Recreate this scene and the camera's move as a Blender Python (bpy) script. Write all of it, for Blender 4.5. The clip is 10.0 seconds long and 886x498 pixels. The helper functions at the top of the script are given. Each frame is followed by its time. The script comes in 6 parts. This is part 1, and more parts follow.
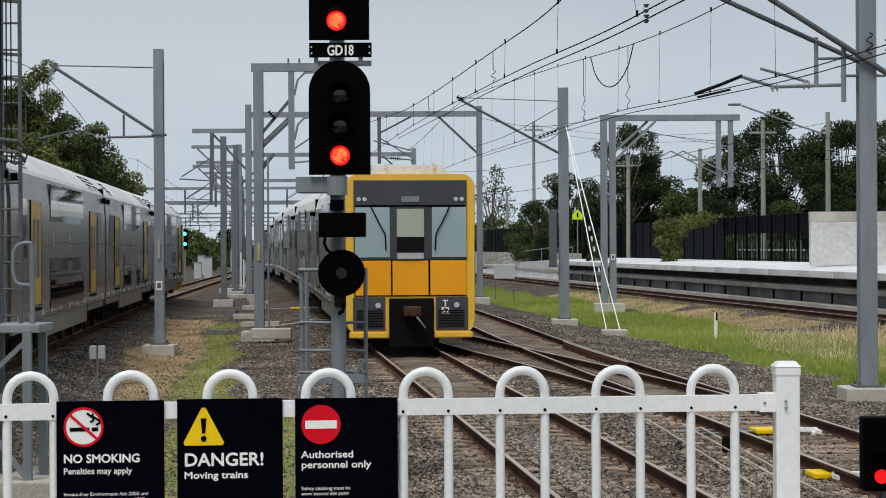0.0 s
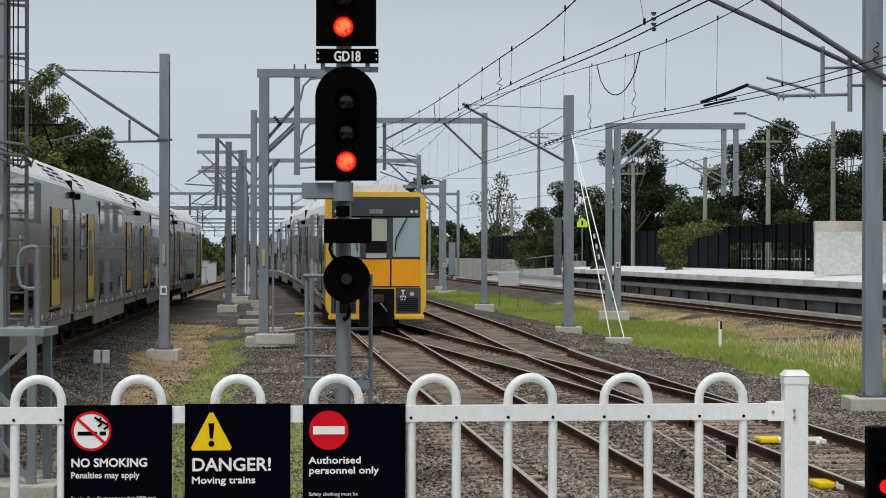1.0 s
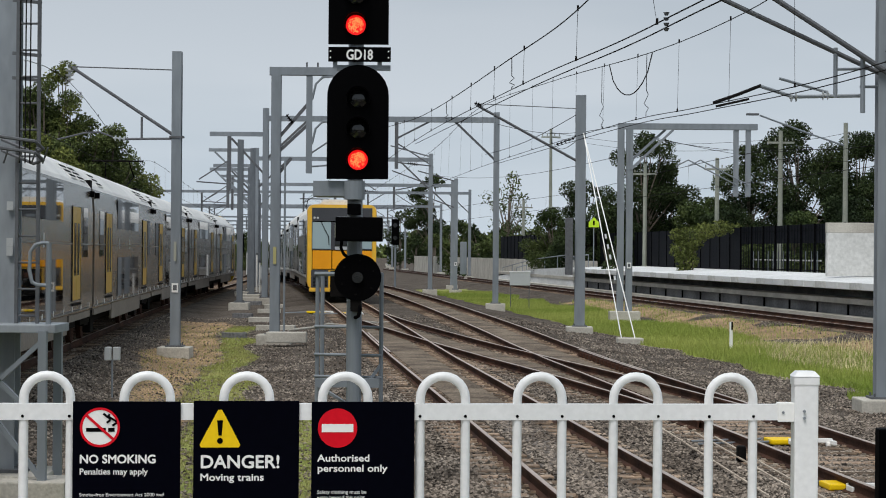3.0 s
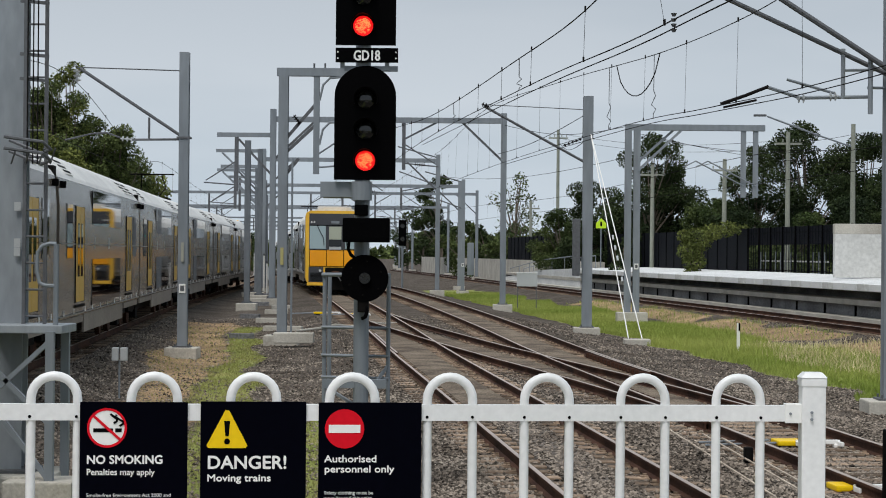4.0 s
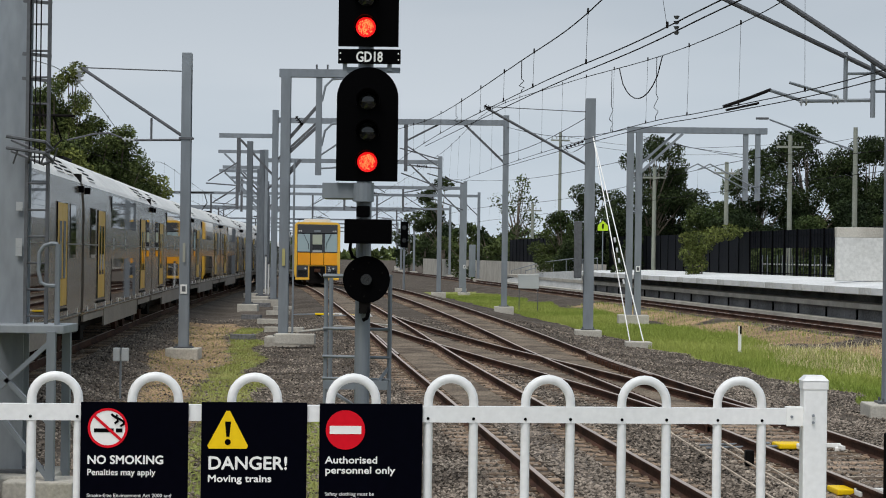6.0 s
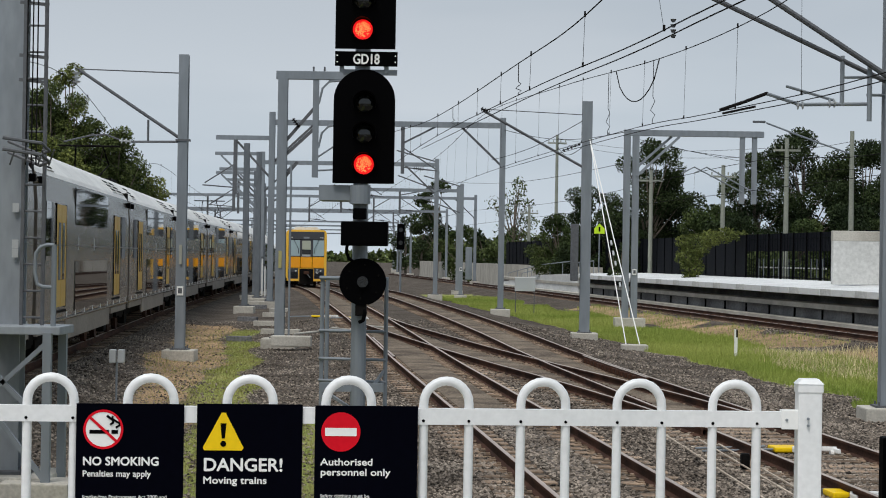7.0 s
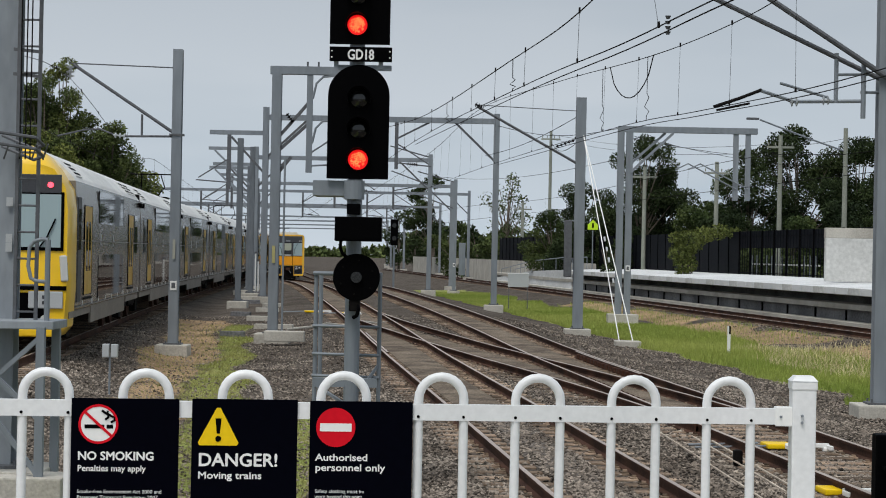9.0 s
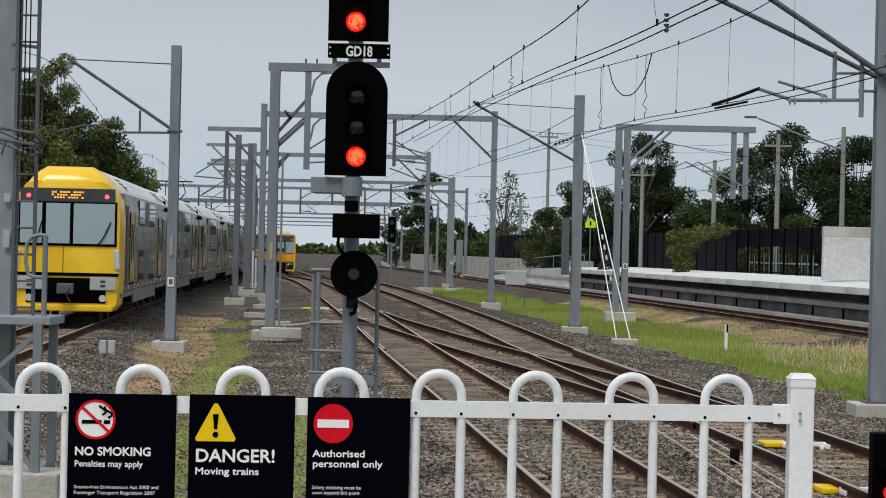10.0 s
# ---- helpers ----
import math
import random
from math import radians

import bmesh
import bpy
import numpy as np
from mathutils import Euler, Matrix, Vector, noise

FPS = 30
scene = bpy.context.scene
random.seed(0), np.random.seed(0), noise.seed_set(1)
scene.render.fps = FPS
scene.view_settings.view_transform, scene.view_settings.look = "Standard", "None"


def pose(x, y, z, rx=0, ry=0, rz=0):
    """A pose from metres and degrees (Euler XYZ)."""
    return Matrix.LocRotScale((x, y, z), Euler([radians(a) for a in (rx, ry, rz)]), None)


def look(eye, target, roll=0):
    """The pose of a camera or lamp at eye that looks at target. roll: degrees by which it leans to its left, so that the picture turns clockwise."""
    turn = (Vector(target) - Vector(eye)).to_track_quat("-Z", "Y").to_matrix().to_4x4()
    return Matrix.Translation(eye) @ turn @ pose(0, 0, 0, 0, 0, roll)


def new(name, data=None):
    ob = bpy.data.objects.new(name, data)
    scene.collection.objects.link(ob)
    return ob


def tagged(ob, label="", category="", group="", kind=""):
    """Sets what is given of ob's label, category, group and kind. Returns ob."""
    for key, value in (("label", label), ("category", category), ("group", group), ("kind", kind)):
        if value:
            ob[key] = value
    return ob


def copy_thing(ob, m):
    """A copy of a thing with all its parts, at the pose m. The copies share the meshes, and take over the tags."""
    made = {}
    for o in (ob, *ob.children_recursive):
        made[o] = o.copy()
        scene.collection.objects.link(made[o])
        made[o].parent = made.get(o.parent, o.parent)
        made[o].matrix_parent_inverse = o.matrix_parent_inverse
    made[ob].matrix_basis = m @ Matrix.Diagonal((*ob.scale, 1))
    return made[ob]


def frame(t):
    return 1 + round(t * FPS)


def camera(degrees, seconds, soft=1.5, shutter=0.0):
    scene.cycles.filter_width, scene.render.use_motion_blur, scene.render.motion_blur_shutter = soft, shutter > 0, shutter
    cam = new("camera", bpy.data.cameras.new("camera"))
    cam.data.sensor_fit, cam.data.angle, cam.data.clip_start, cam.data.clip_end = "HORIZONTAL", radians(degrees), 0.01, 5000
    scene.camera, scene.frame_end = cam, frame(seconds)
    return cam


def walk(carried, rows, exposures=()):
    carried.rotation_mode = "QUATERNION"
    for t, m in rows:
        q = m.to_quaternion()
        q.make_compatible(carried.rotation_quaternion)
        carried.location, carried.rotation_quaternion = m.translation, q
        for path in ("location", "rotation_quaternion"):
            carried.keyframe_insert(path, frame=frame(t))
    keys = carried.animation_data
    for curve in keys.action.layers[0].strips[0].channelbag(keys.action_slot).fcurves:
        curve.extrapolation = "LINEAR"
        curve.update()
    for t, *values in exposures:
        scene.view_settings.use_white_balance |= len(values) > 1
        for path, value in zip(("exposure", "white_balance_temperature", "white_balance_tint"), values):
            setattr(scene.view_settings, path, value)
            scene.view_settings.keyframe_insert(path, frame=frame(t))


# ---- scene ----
cam = camera(24.57, 10.0, soft=1.0)
PATH = [
    (0, (0.007, 0.002, 2.48), (0.007, 2.402, 2.477), -0.3),
    (0.5, (-0.004, 0.0, 2.48), (-0.008, 2.4, 2.482), -0.1),
    (1, (-0.007, 0.006, 2.479), (-0.012, 2.406, 2.484), 0.1),
    (1.5, (-0.006, 0.006, 2.476), (-0.012, 2.406, 2.481), 0.3),
    (2, (-0.004, 0.005, 2.478), (-0.014, 2.405, 2.483), 0.3),
    (2.5, (-0.003, 0.011, 2.477), (-0.017, 2.411, 2.481), 0.4),
    (4, (-0.003, 0.019, 2.476), (-0.03, 2.419, 2.481), 0.5),
    (4.5, (-0.003, 0.012, 2.476), (-0.033, 2.412, 2.482), 0.6),
    (5, (-0.004, 0.012, 2.476), (-0.034, 2.412, 2.482), 0.7),
    (5.5, (-0.004, 0.025, 2.475), (-0.034, 2.425, 2.481), 0.7),
    (7, (-0.001, 0.017, 2.475), (-0.026, 2.417, 2.485), 0.9),
    (7.5, (-0.002, 0.017, 2.476), (-0.024, 2.417, 2.485), 0.9),
    (8, (-0.003, 0.017, 2.475), (-0.022, 2.417, 2.483), 1.0),
    (8.5, (-0.005, 0.01, 2.474), (-0.023, 2.41, 2.48), 1.0),
    (9, (-0.007, 0.01, 2.476), (-0.024, 2.41, 2.481), 1.1),
    (9.5, (-0.007, 0.017, 2.473), (-0.023, 2.417, 2.477), 1.2),
    (10, (-0.009, 0.017, 2.473), (-0.023, 2.417, 2.475), 1.3),
]
walk(cam, [(t, look(eye, target, roll)) for t, eye, target, roll in PATH], [(0, 0.0), (5.5, 0.0), (7.5, -0.06), (10, -0.09)])


def track_left(y):
    return -6.2 - 0.0821 * y + 0.024 * bend(y, 80)


LEFT_Z = 0.2  # the left track lies a little higher
FAR_Z = 0.2  # and so does the track along the opposite platform


def bend(y, start):
    """Grows smoothly past start."""
    return ((y - start) + math.sqrt((y - start) ** 2 + 144)) / 2


def rise(y):
    """The line climbs to a crest and falls away again."""
    return float(np.interp(y, (48, 55, 62, 72, 82, 94, 106, 120, 134, 149, 168, 202, 264), (0, 0.04, 0.12, 0.21, 0.29, 0.36, 0.40, 0.41, 0.35, 0.22, 0.03, -0.36, -0.5)))


def track_main(y):
    return 3.8 - 0.0946 * y - 0.0121 * bend(y, 54)


def track_second(y):
    return 7.2 - 0.0904 * y - 0.0158 * bend(y, 62.4)


def track_far(y):
    return 20.9 - 0.11 * y


def track_cross(y):
    """Crossover between the second and the main track."""
    k = min(1.0, max(0.0, (y - 26.4) / 52.8))
    k = k * k * (3 - 2 * k)
    return track_second(y) * (1 - k) + track_main(y) * k


# ---- world and light ----
world = bpy.data.worlds.new("overcast")
scene.world = world
world.use_nodes = True
nt = world.node_tree
nt.nodes.clear()
w_out = nt.nodes.new("ShaderNodeOutputWorld")
w_sky = nt.nodes.new("ShaderNodeTexSky")
w_sky.sky_type, w_sky.sun_disc = "NISHITA", False
w_sky.sun_elevation, w_sky.sun_rotation = radians(58), radians(200)
w_sky.air_density, w_sky.dust_density = 1.0, 4.0
w_scale = nt.nodes.new("ShaderNodeMix")
w_scale.data_type, w_scale.blend_type = "RGBA", "MIX"
w_cloud = nt.nodes.new("ShaderNodeTexNoise")
w_cloud.inputs["Scale"].default_value, w_cloud.inputs["Detail"].default_value = 1.7, 4
w_map = nt.nodes.new("ShaderNodeMapping")
w_map.inputs["Scale"].default_value = (1, 1, 5)
w_co = nt.nodes.new("ShaderNodeTexCoord")
w_ramp = nt.nodes.new("ShaderNodeValToRGB")
w_ramp.color_ramp.elements[0].position, w_ramp.color_ramp.elements[0].color = 0.36, (4.35, 5.3, 6.2, 1)
w_ramp.color_ramp.elements[1].position, w_ramp.color_ramp.elements[1].color = 0.64, (6.5, 7.15, 7.85, 1)
w_bg = nt.nodes.new("ShaderNodeBackground")
w_bg.inputs["Strength"].default_value = 0.092
nt.links.new(w_co.outputs["Generated"], w_map.inputs["Vector"])
nt.links.new(w_map.outputs[0], w_cloud.inputs["Vector"])
nt.links.new(w_cloud.outputs[0], w_ramp.inputs[0])
w_scale.inputs[0].default_value = 0.9
nt.links.new(w_sky.outputs[0], w_scale.inputs[6])
nt.links.new(w_ramp.outputs[0], w_scale.inputs[7])
w_sep = nt.nodes.new("ShaderNodeSeparateXYZ")
nt.links.new(w_co.outputs["Generated"], w_sep.inputs[0])
w_high = nt.nodes.new("ShaderNodeValToRGB")  # the cloud is paler towards the horizon
w_high.color_ramp.elements[0].position, w_high.color_ramp.elements[0].color = 0.0, (1.24, 1.24, 1.235, 1)
w_high.color_ramp.elements[1].position, w_high.color_ramp.elements[1].color = 0.6, (1.02, 1.02, 1.02, 1)
w_high.color_ramp.elements.new(0.12).color = (0.93, 0.93, 0.935, 1)
nt.links.new(w_sep.outputs["Z"], w_high.inputs[0])
w_mul = nt.nodes.new("ShaderNodeMix")
w_mul.data_type, w_mul.blend_type = "RGBA", "MULTIPLY"
w_mul.inputs[0].default_value = 1.0
nt.links.new(w_scale.outputs[2], w_mul.inputs[6])
nt.links.new(w_high.outputs[0], w_mul.inputs[7])
nt.links.new(w_mul.outputs[2], w_bg.inputs[0])
nt.links.new(w_bg.outputs[0], w_out.inputs[0])

sun = new("sun", bpy.data.lights.new("sun", "SUN"))
sun.data.energy, sun.data.angle, sun.data.color = 2.4, radians(25), (1.0, 0.97, 0.93)
sun.matrix_world = look((0, 0, 60), (14, 30, 0))


# ---- materials ----
def mat(name, color, rough=0.6, metal=0.0, vary=0.15, grain=8.0, fine=60.0, bump=0.0, tint=None, island=0.0, coat=0.0, stretch=None, spec=0.4):
    """Principled material with mottling at two scales; tint: a second colour that the coarse noise brings in."""
    m = bpy.data.materials.new(name)
    m.use_nodes = True
    t = m.node_tree
    b = t.nodes["Principled BSDF"]
    b.inputs["Roughness"].default_value, b.inputs["Metallic"].default_value = rough, metal
    b.inputs["Coat Weight"].default_value, b.inputs["Specular IOR Level"].default_value = coat, spec
    co = t.nodes.new("ShaderNodeTexCoord")
    vec = co.outputs["Object"]
    if stretch:
        mp = t.nodes.new("ShaderNodeMapping")
        mp.inputs["Scale"].default_value = stretch
        t.links.new(vec, mp.inputs["Vector"])
        vec = mp.outputs[0]
    n1, n2 = t.nodes.new("ShaderNodeTexNoise"), t.nodes.new("ShaderNodeTexNoise")
    n1.inputs["Scale"].default_value, n1.inputs["Detail"].default_value = grain * 0.2, 4
    n2.inputs["Scale"].default_value, n2.inputs["Detail"].default_value = fine, 3
    for n in (n1, n2):
        t.links.new(vec, n.inputs["Vector"])
    r1 = t.nodes.new("ShaderNodeValToRGB")
    c0 = tint or tuple(c * (1 - vary) for c in color)
    r1.color_ramp.elements[0].position, r1.color_ramp.elements[0].color = 0.35, (*c0, 1)
    r1.color_ramp.elements[1].position, r1.color_ramp.elements[1].color = 0.65, (*color, 1)
    t.links.new(n1.outputs[0], r1.inputs[0])
    mr = t.nodes.new("ShaderNodeMapRange")
    mr.inputs[1].default_value, mr.inputs[2].default_value = 0.3, 0.7
    mr.inputs[3].default_value, mr.inputs[4].default_value = 1 - vary, 1 + vary
    t.links.new(n2.outputs[0], mr.inputs[0])
    mul = t.nodes.new("ShaderNodeVectorMath")
    mul.operation = "SCALE"
    t.links.new(r1.outputs[0], mul.inputs[0])
    t.links.new(mr.outputs[0], mul.inputs["Scale"])
    last = mul.outputs[0]
    if island:
        g = t.nodes.new("ShaderNodeNewGeometry")
        oi = t.nodes.new("ShaderNodeObjectInfo")
        add = t.nodes.new("ShaderNodeMath")
        add.operation = "ADD"
        t.links.new(g.outputs["Random Per Island"], add.inputs[0])
        t.links.new(oi.outputs["Random"], add.inputs[1])
        fr = t.nodes.new("ShaderNodeMath")
        fr.operation = "FRACT"
        t.links.new(add.outputs[0], fr.inputs[0])
        mi = t.nodes.new("ShaderNodeMapRange")
        mi.inputs[3].default_value, mi.inputs[4].default_value = 1 - island, 1 + island
        t.links.new(fr.outputs[0], mi.inputs[0])
        m2 = t.nodes.new("ShaderNodeVectorMath")
        m2.operation = "SCALE"
        t.links.new(last, m2.inputs[0])
        t.links.new(mi.outputs[0], m2.inputs["Scale"])
        last = m2.outputs[0]
    t.links.new(last, b.inputs["Base Color"])
    if bump:
        bp = t.nodes.new("ShaderNodeBump")
        bp.inputs["Strength"].default_value, bp.inputs["Distance"].default_value = bump, 0.02
        t.links.new(n2.outputs[0], bp.inputs["Height"])
        t.links.new(bp.outputs[0], b.inputs["Normal"])
    return m


def glow(name, color, strength):
    m = bpy.data.materials.new(name)
    m.use_nodes = True
    b = m.node_tree.nodes["Principled BSDF"]
    b.inputs["Base Color"].default_value = (*[c * 0.3 for c in color], 1)
    b.inputs["Emission Color"].default_value = (*color, 1)
    b.inputs["Emission Strength"].default_value = strength
    return m


def glossy(name, color, rough=0.06, spec=0.5):
    m = bpy.data.materials.new(name)
    m.use_nodes = True
    b = m.node_tree.nodes["Principled BSDF"]
    b.inputs["Base Color"].default_value = (*color, 1)
    b.inputs["Roughness"].default_value = rough
    b.inputs["Specular IOR Level"].default_value = spec
    return m


M_BALLAST = mat("ballast", (0.15, 0.13, 0.115), 0.95, vary=0.5, grain=2.5, fine=26, bump=1.0, tint=(0.115, 0.098, 0.086), spec=0.05)
M_STONE = mat("ballast_stone", (0.255, 0.217, 0.18), 0.9, vary=0.25, grain=3, fine=40, tint=(0.12, 0.098, 0.08), island=0.8, spec=0.12)
M_RAIL = mat("rusty_rail", (0.085, 0.042, 0.028), 0.8, vary=0.3, grain=5, fine=30, bump=0.2, tint=(0.034, 0.018, 0.013), spec=0.1)
M_RAILTOP = mat("worn_rail_head", (0.52, 0.42, 0.35), 0.38, 0.45, vary=0.2, grain=3, fine=20)
M_SLEEPER = mat("weathered_timber", (0.29, 0.215, 0.155), 0.9, vary=0.35, grain=6, fine=18, bump=0.5, tint=(0.12, 0.085, 0.062), island=0.6, spec=0.1)
M_GALV = mat("galvanised_steel", (0.245, 0.27, 0.295), 0.6, 0.2, vary=0.10, grain=4, fine=6, tint=(0.20, 0.225, 0.25), spec=0.3, stretch=(1, 1, 0.2))
# M_GALV in a lighter colour, standing in for light the left mast lacks
M_GALV_LIFTED = mat("lifted_galvanised_steel", (0.29, 0.315, 0.34), 0.55, 0.15, vary=0.12, grain=5, fine=9, tint=(0.225, 0.25, 0.275), spec=0.3, stretch=(1, 1, 0.3))
M_GALV_DULL = mat("mid_grey_galvanised_steel", (0.165, 0.182, 0.20), 0.65, 0.2, vary=0.12, grain=4, fine=8, tint=(0.125, 0.14, 0.155), spec=0.25, stretch=(1, 1, 0.3))
M_GALV_DARK = mat("dull_galvanised_steel", (0.125, 0.13, 0.14), 0.65, 0.2, vary=0.15, grain=4, fine=14, spec=0.2)
M_CONC = mat("concrete", (0.52, 0.495, 0.44), 0.9, vary=0.15, grain=4, fine=25, bump=0.3, tint=(0.38, 0.355, 0.31), spec=0.15)
M_CONC_DARK = mat("dark_mottled_concrete", (0.20, 0.20, 0.205), 0.9, vary=0.35, grain=2, fine=15, bump=0.3, tint=(0.10, 0.10, 0.104), spec=0.1)
M_WHITE = mat("white_powder_coat", (0.80, 0.80, 0.80), 0.35, vary=0.05, grain=8, fine=50, tint=(0.72, 0.73, 0.73))
M_BLACK = mat("black_paint", (0.0018, 0.0018, 0.0022), 0.6, vary=0.2, grain=6, fine=40, spec=0.02)
M_SIGNBLACK = mat("sign_navy_black", (0.0012, 0.0014, 0.004), 0.45, vary=0.1, grain=6, fine=40, spec=0.015)
M_SIGNWHITE = mat("sign_white", (0.82, 0.82, 0.80), 0.4, vary=0.03, spec=0.1)
M_SIGNYELLOW = mat("sign_yellow", (0.84, 0.56, 0.01), 0.4, vary=0.04, spec=0.1)
M_SIGNRED = mat("sign_red", (0.64, 0.008, 0.02), 0.4, vary=0.04, spec=0.06)
M_YELLOW = mat("train_yellow", (0.88, 0.52, 0.05), 0.3, vary=0.04, grain=3, fine=4, coat=0.3, tint=(0.83, 0.47, 0.04))
M_ORANGE = mat("train_orange_yellow", (0.95, 0.40, 0.006), 0.3, vary=0.02, grain=3, fine=4, coat=0.2, tint=(0.87, 0.35, 0.004))
M_BRIGHT = mat("bright_yellow", (0.92, 0.58, 0.014), 0.3, vary=0.03, grain=3, fine=4, coat=0.3, tint=(0.89, 0.54, 0.012))
M_TRAINGREY = mat("train_grey_steel", (0.205, 0.178, 0.150), 0.19, 0.1, vary=0.10, grain=3, fine=12, tint=(0.17, 0.147, 0.126), stretch=(1, 0.15, 1), spec=0.5)
M_STEEL = mat("stainless_steel", (0.215, 0.208, 0.198), 0.40, 0.35, vary=0.08, grain=3, fine=30, stretch=(1, 0.1, 3))
M_ROOF = mat("train_roof", (0.72, 0.72, 0.70), 0.6, 0.0, vary=0.1, grain=2, fine=10, tint=(0.58, 0.58, 0.57))
M_DARKMETAL = mat("underframe_black", (0.008, 0.007, 0.0065), 0.85, vary=0.3, grain=6, fine=20, spec=0.08)
M_GLASS = glossy("dark_glass", (0.006, 0.006, 0.007), 0.025, 0.5)
# the pale teal base colour paints in the sky's reflection
M_WINDSCREEN = glossy("windscreen", (0.33, 0.43, 0.45), 0.06, 0.6)
M_BLIND = mat("pale_blind", (0.42, 0.45, 0.36), 0.5, vary=0.05)
M_GREYPANEL = mat("cab_grey_panel", (0.065, 0.068, 0.076), 0.45, vary=0.08, grain=4, fine=20, spec=0.25)
M_WIRE = mat("overhead_wire", (0.014, 0.013, 0.013), 0.8, vary=0.1, spec=0.05)
M_FENCE = mat("dark_fence_mesh", (0.006, 0.007, 0.010), 0.7, vary=0.2, grain=2, fine=10, spec=0.05)
M_TIMBER = mat("pale_timber_pole", (0.30, 0.31, 0.26), 0.9, vary=0.15, grain=3, fine=15, tint=(0.22, 0.24, 0.20))
M_GRASS = mat("grass", (0.33, 0.365, 0.10), 0.9, vary=0.2, grain=0.45, fine=5, tint=(0.19, 0.26, 0.05), island=0.16, spec=0.04)
M_WEED = mat("dull_weeds", (0.31, 0.30, 0.11), 0.9, vary=0.35, grain=1.5, fine=7, tint=(0.22, 0.24, 0.07), island=0.14, spec=0.05)
M_STRAW = mat("dry_grass", (0.70, 0.60, 0.38), 0.9, vary=0.25, grain=3, fine=9, tint=(0.50, 0.42, 0.23), island=0.3, spec=0.1)
M_BARK = mat("bark", (0.16, 0.13, 0.10), 0.95, vary=0.3, grain=6, fine=15, bump=0.4)
M_LEAF = mat("leaf_dark", (0.055, 0.076, 0.026), 0.7, vary=0.3, grain=1.2, fine=3, tint=(0.017, 0.028, 0.011), island=0.4, spec=0.12)
M_LEAF2 = mat("leaf_light", (0.105, 0.130, 0.042), 0.7, vary=0.3, grain=1.2, fine=3, tint=(0.040, 0.060, 0.019), island=0.4, spec=0.12)
M_RED = glow("red_signal_light", (1.0, 0.004, 0.006), 0.8)
M_REDCORE = glow("red_led_dot", (1.0, 0.24, 0.07), 1.7)
M_LEAF3 = mat("leaf_yellow_green", (0.17, 0.19, 0.05), 0.75, vary=0.3, grain=1.5, fine=5, tint=(0.06, 0.08, 0.024), island=0.45, spec=0.12)
M_PLATFORM = mat("white_washed_concrete", (0.70, 0.71, 0.71), 0.85, vary=0.15, grain=1.2, fine=6, bump=0.3, tint=(0.56, 0.57, 0.57))
M_GREEN = glow("green_signal_light", (0.05, 0.9, 0.6), 3.0)
M_AMBER = glow("destination_display", (1.0, 0.42, 0.06), 1.2)
M_TAIL = glow("tail_light", (1.0, 0.05, 0.08), 4.0)
M_LENS = glossy("unlit_lens", (0.010, 0.011, 0.011), 0.12, 0.6)
M_HEADLIGHT = glossy("headlight", (0.55, 0.56, 0.55), 0.1, 0.8)
M_LIME = mat("lime_sign", (0.55, 0.80, 0.02), 0.5, vary=0.04)
M_PALEWALL = mat("pale_render", (0.64, 0.64, 0.62), 0.85, vary=0.12, grain=3, fine=8, bump=0.2, tint=(0.52, 0.52, 0.50))
M_DOOR = mat("door_golden_yellow", (0.62, 0.39, 0.06), 0.4, vary=0.08, grain=3, fine=12)
M_BEARER = mat("pale_timber", (0.46, 0.40, 0.33), 0.9, vary=0.3, grain=6, fine=18, bump=0.5, tint=(0.30, 0.25, 0.20), island=0.5, spec=0.1)
M_GLASS_UP = glossy("tinted_glass", (0.010, 0.011, 0.012), 0.025, 0.55)
M_SKIRT = mat("beige_skirt", (0.25, 0.222, 0.19), 0.6, vary=0.15, grain=3, fine=12, tint=(0.18, 0.158, 0.135))
M_BED = mat("sandy_ballast", (0.215, 0.175, 0.135), 0.95, vary=0.5, grain=5, fine=24, bump=0.9, tint=(0.10, 0.08, 0.064), spec=0.05)
M_PORCELAIN = mat("insulator", (0.45, 0.47, 0.48), 0.3, vary=0.05)


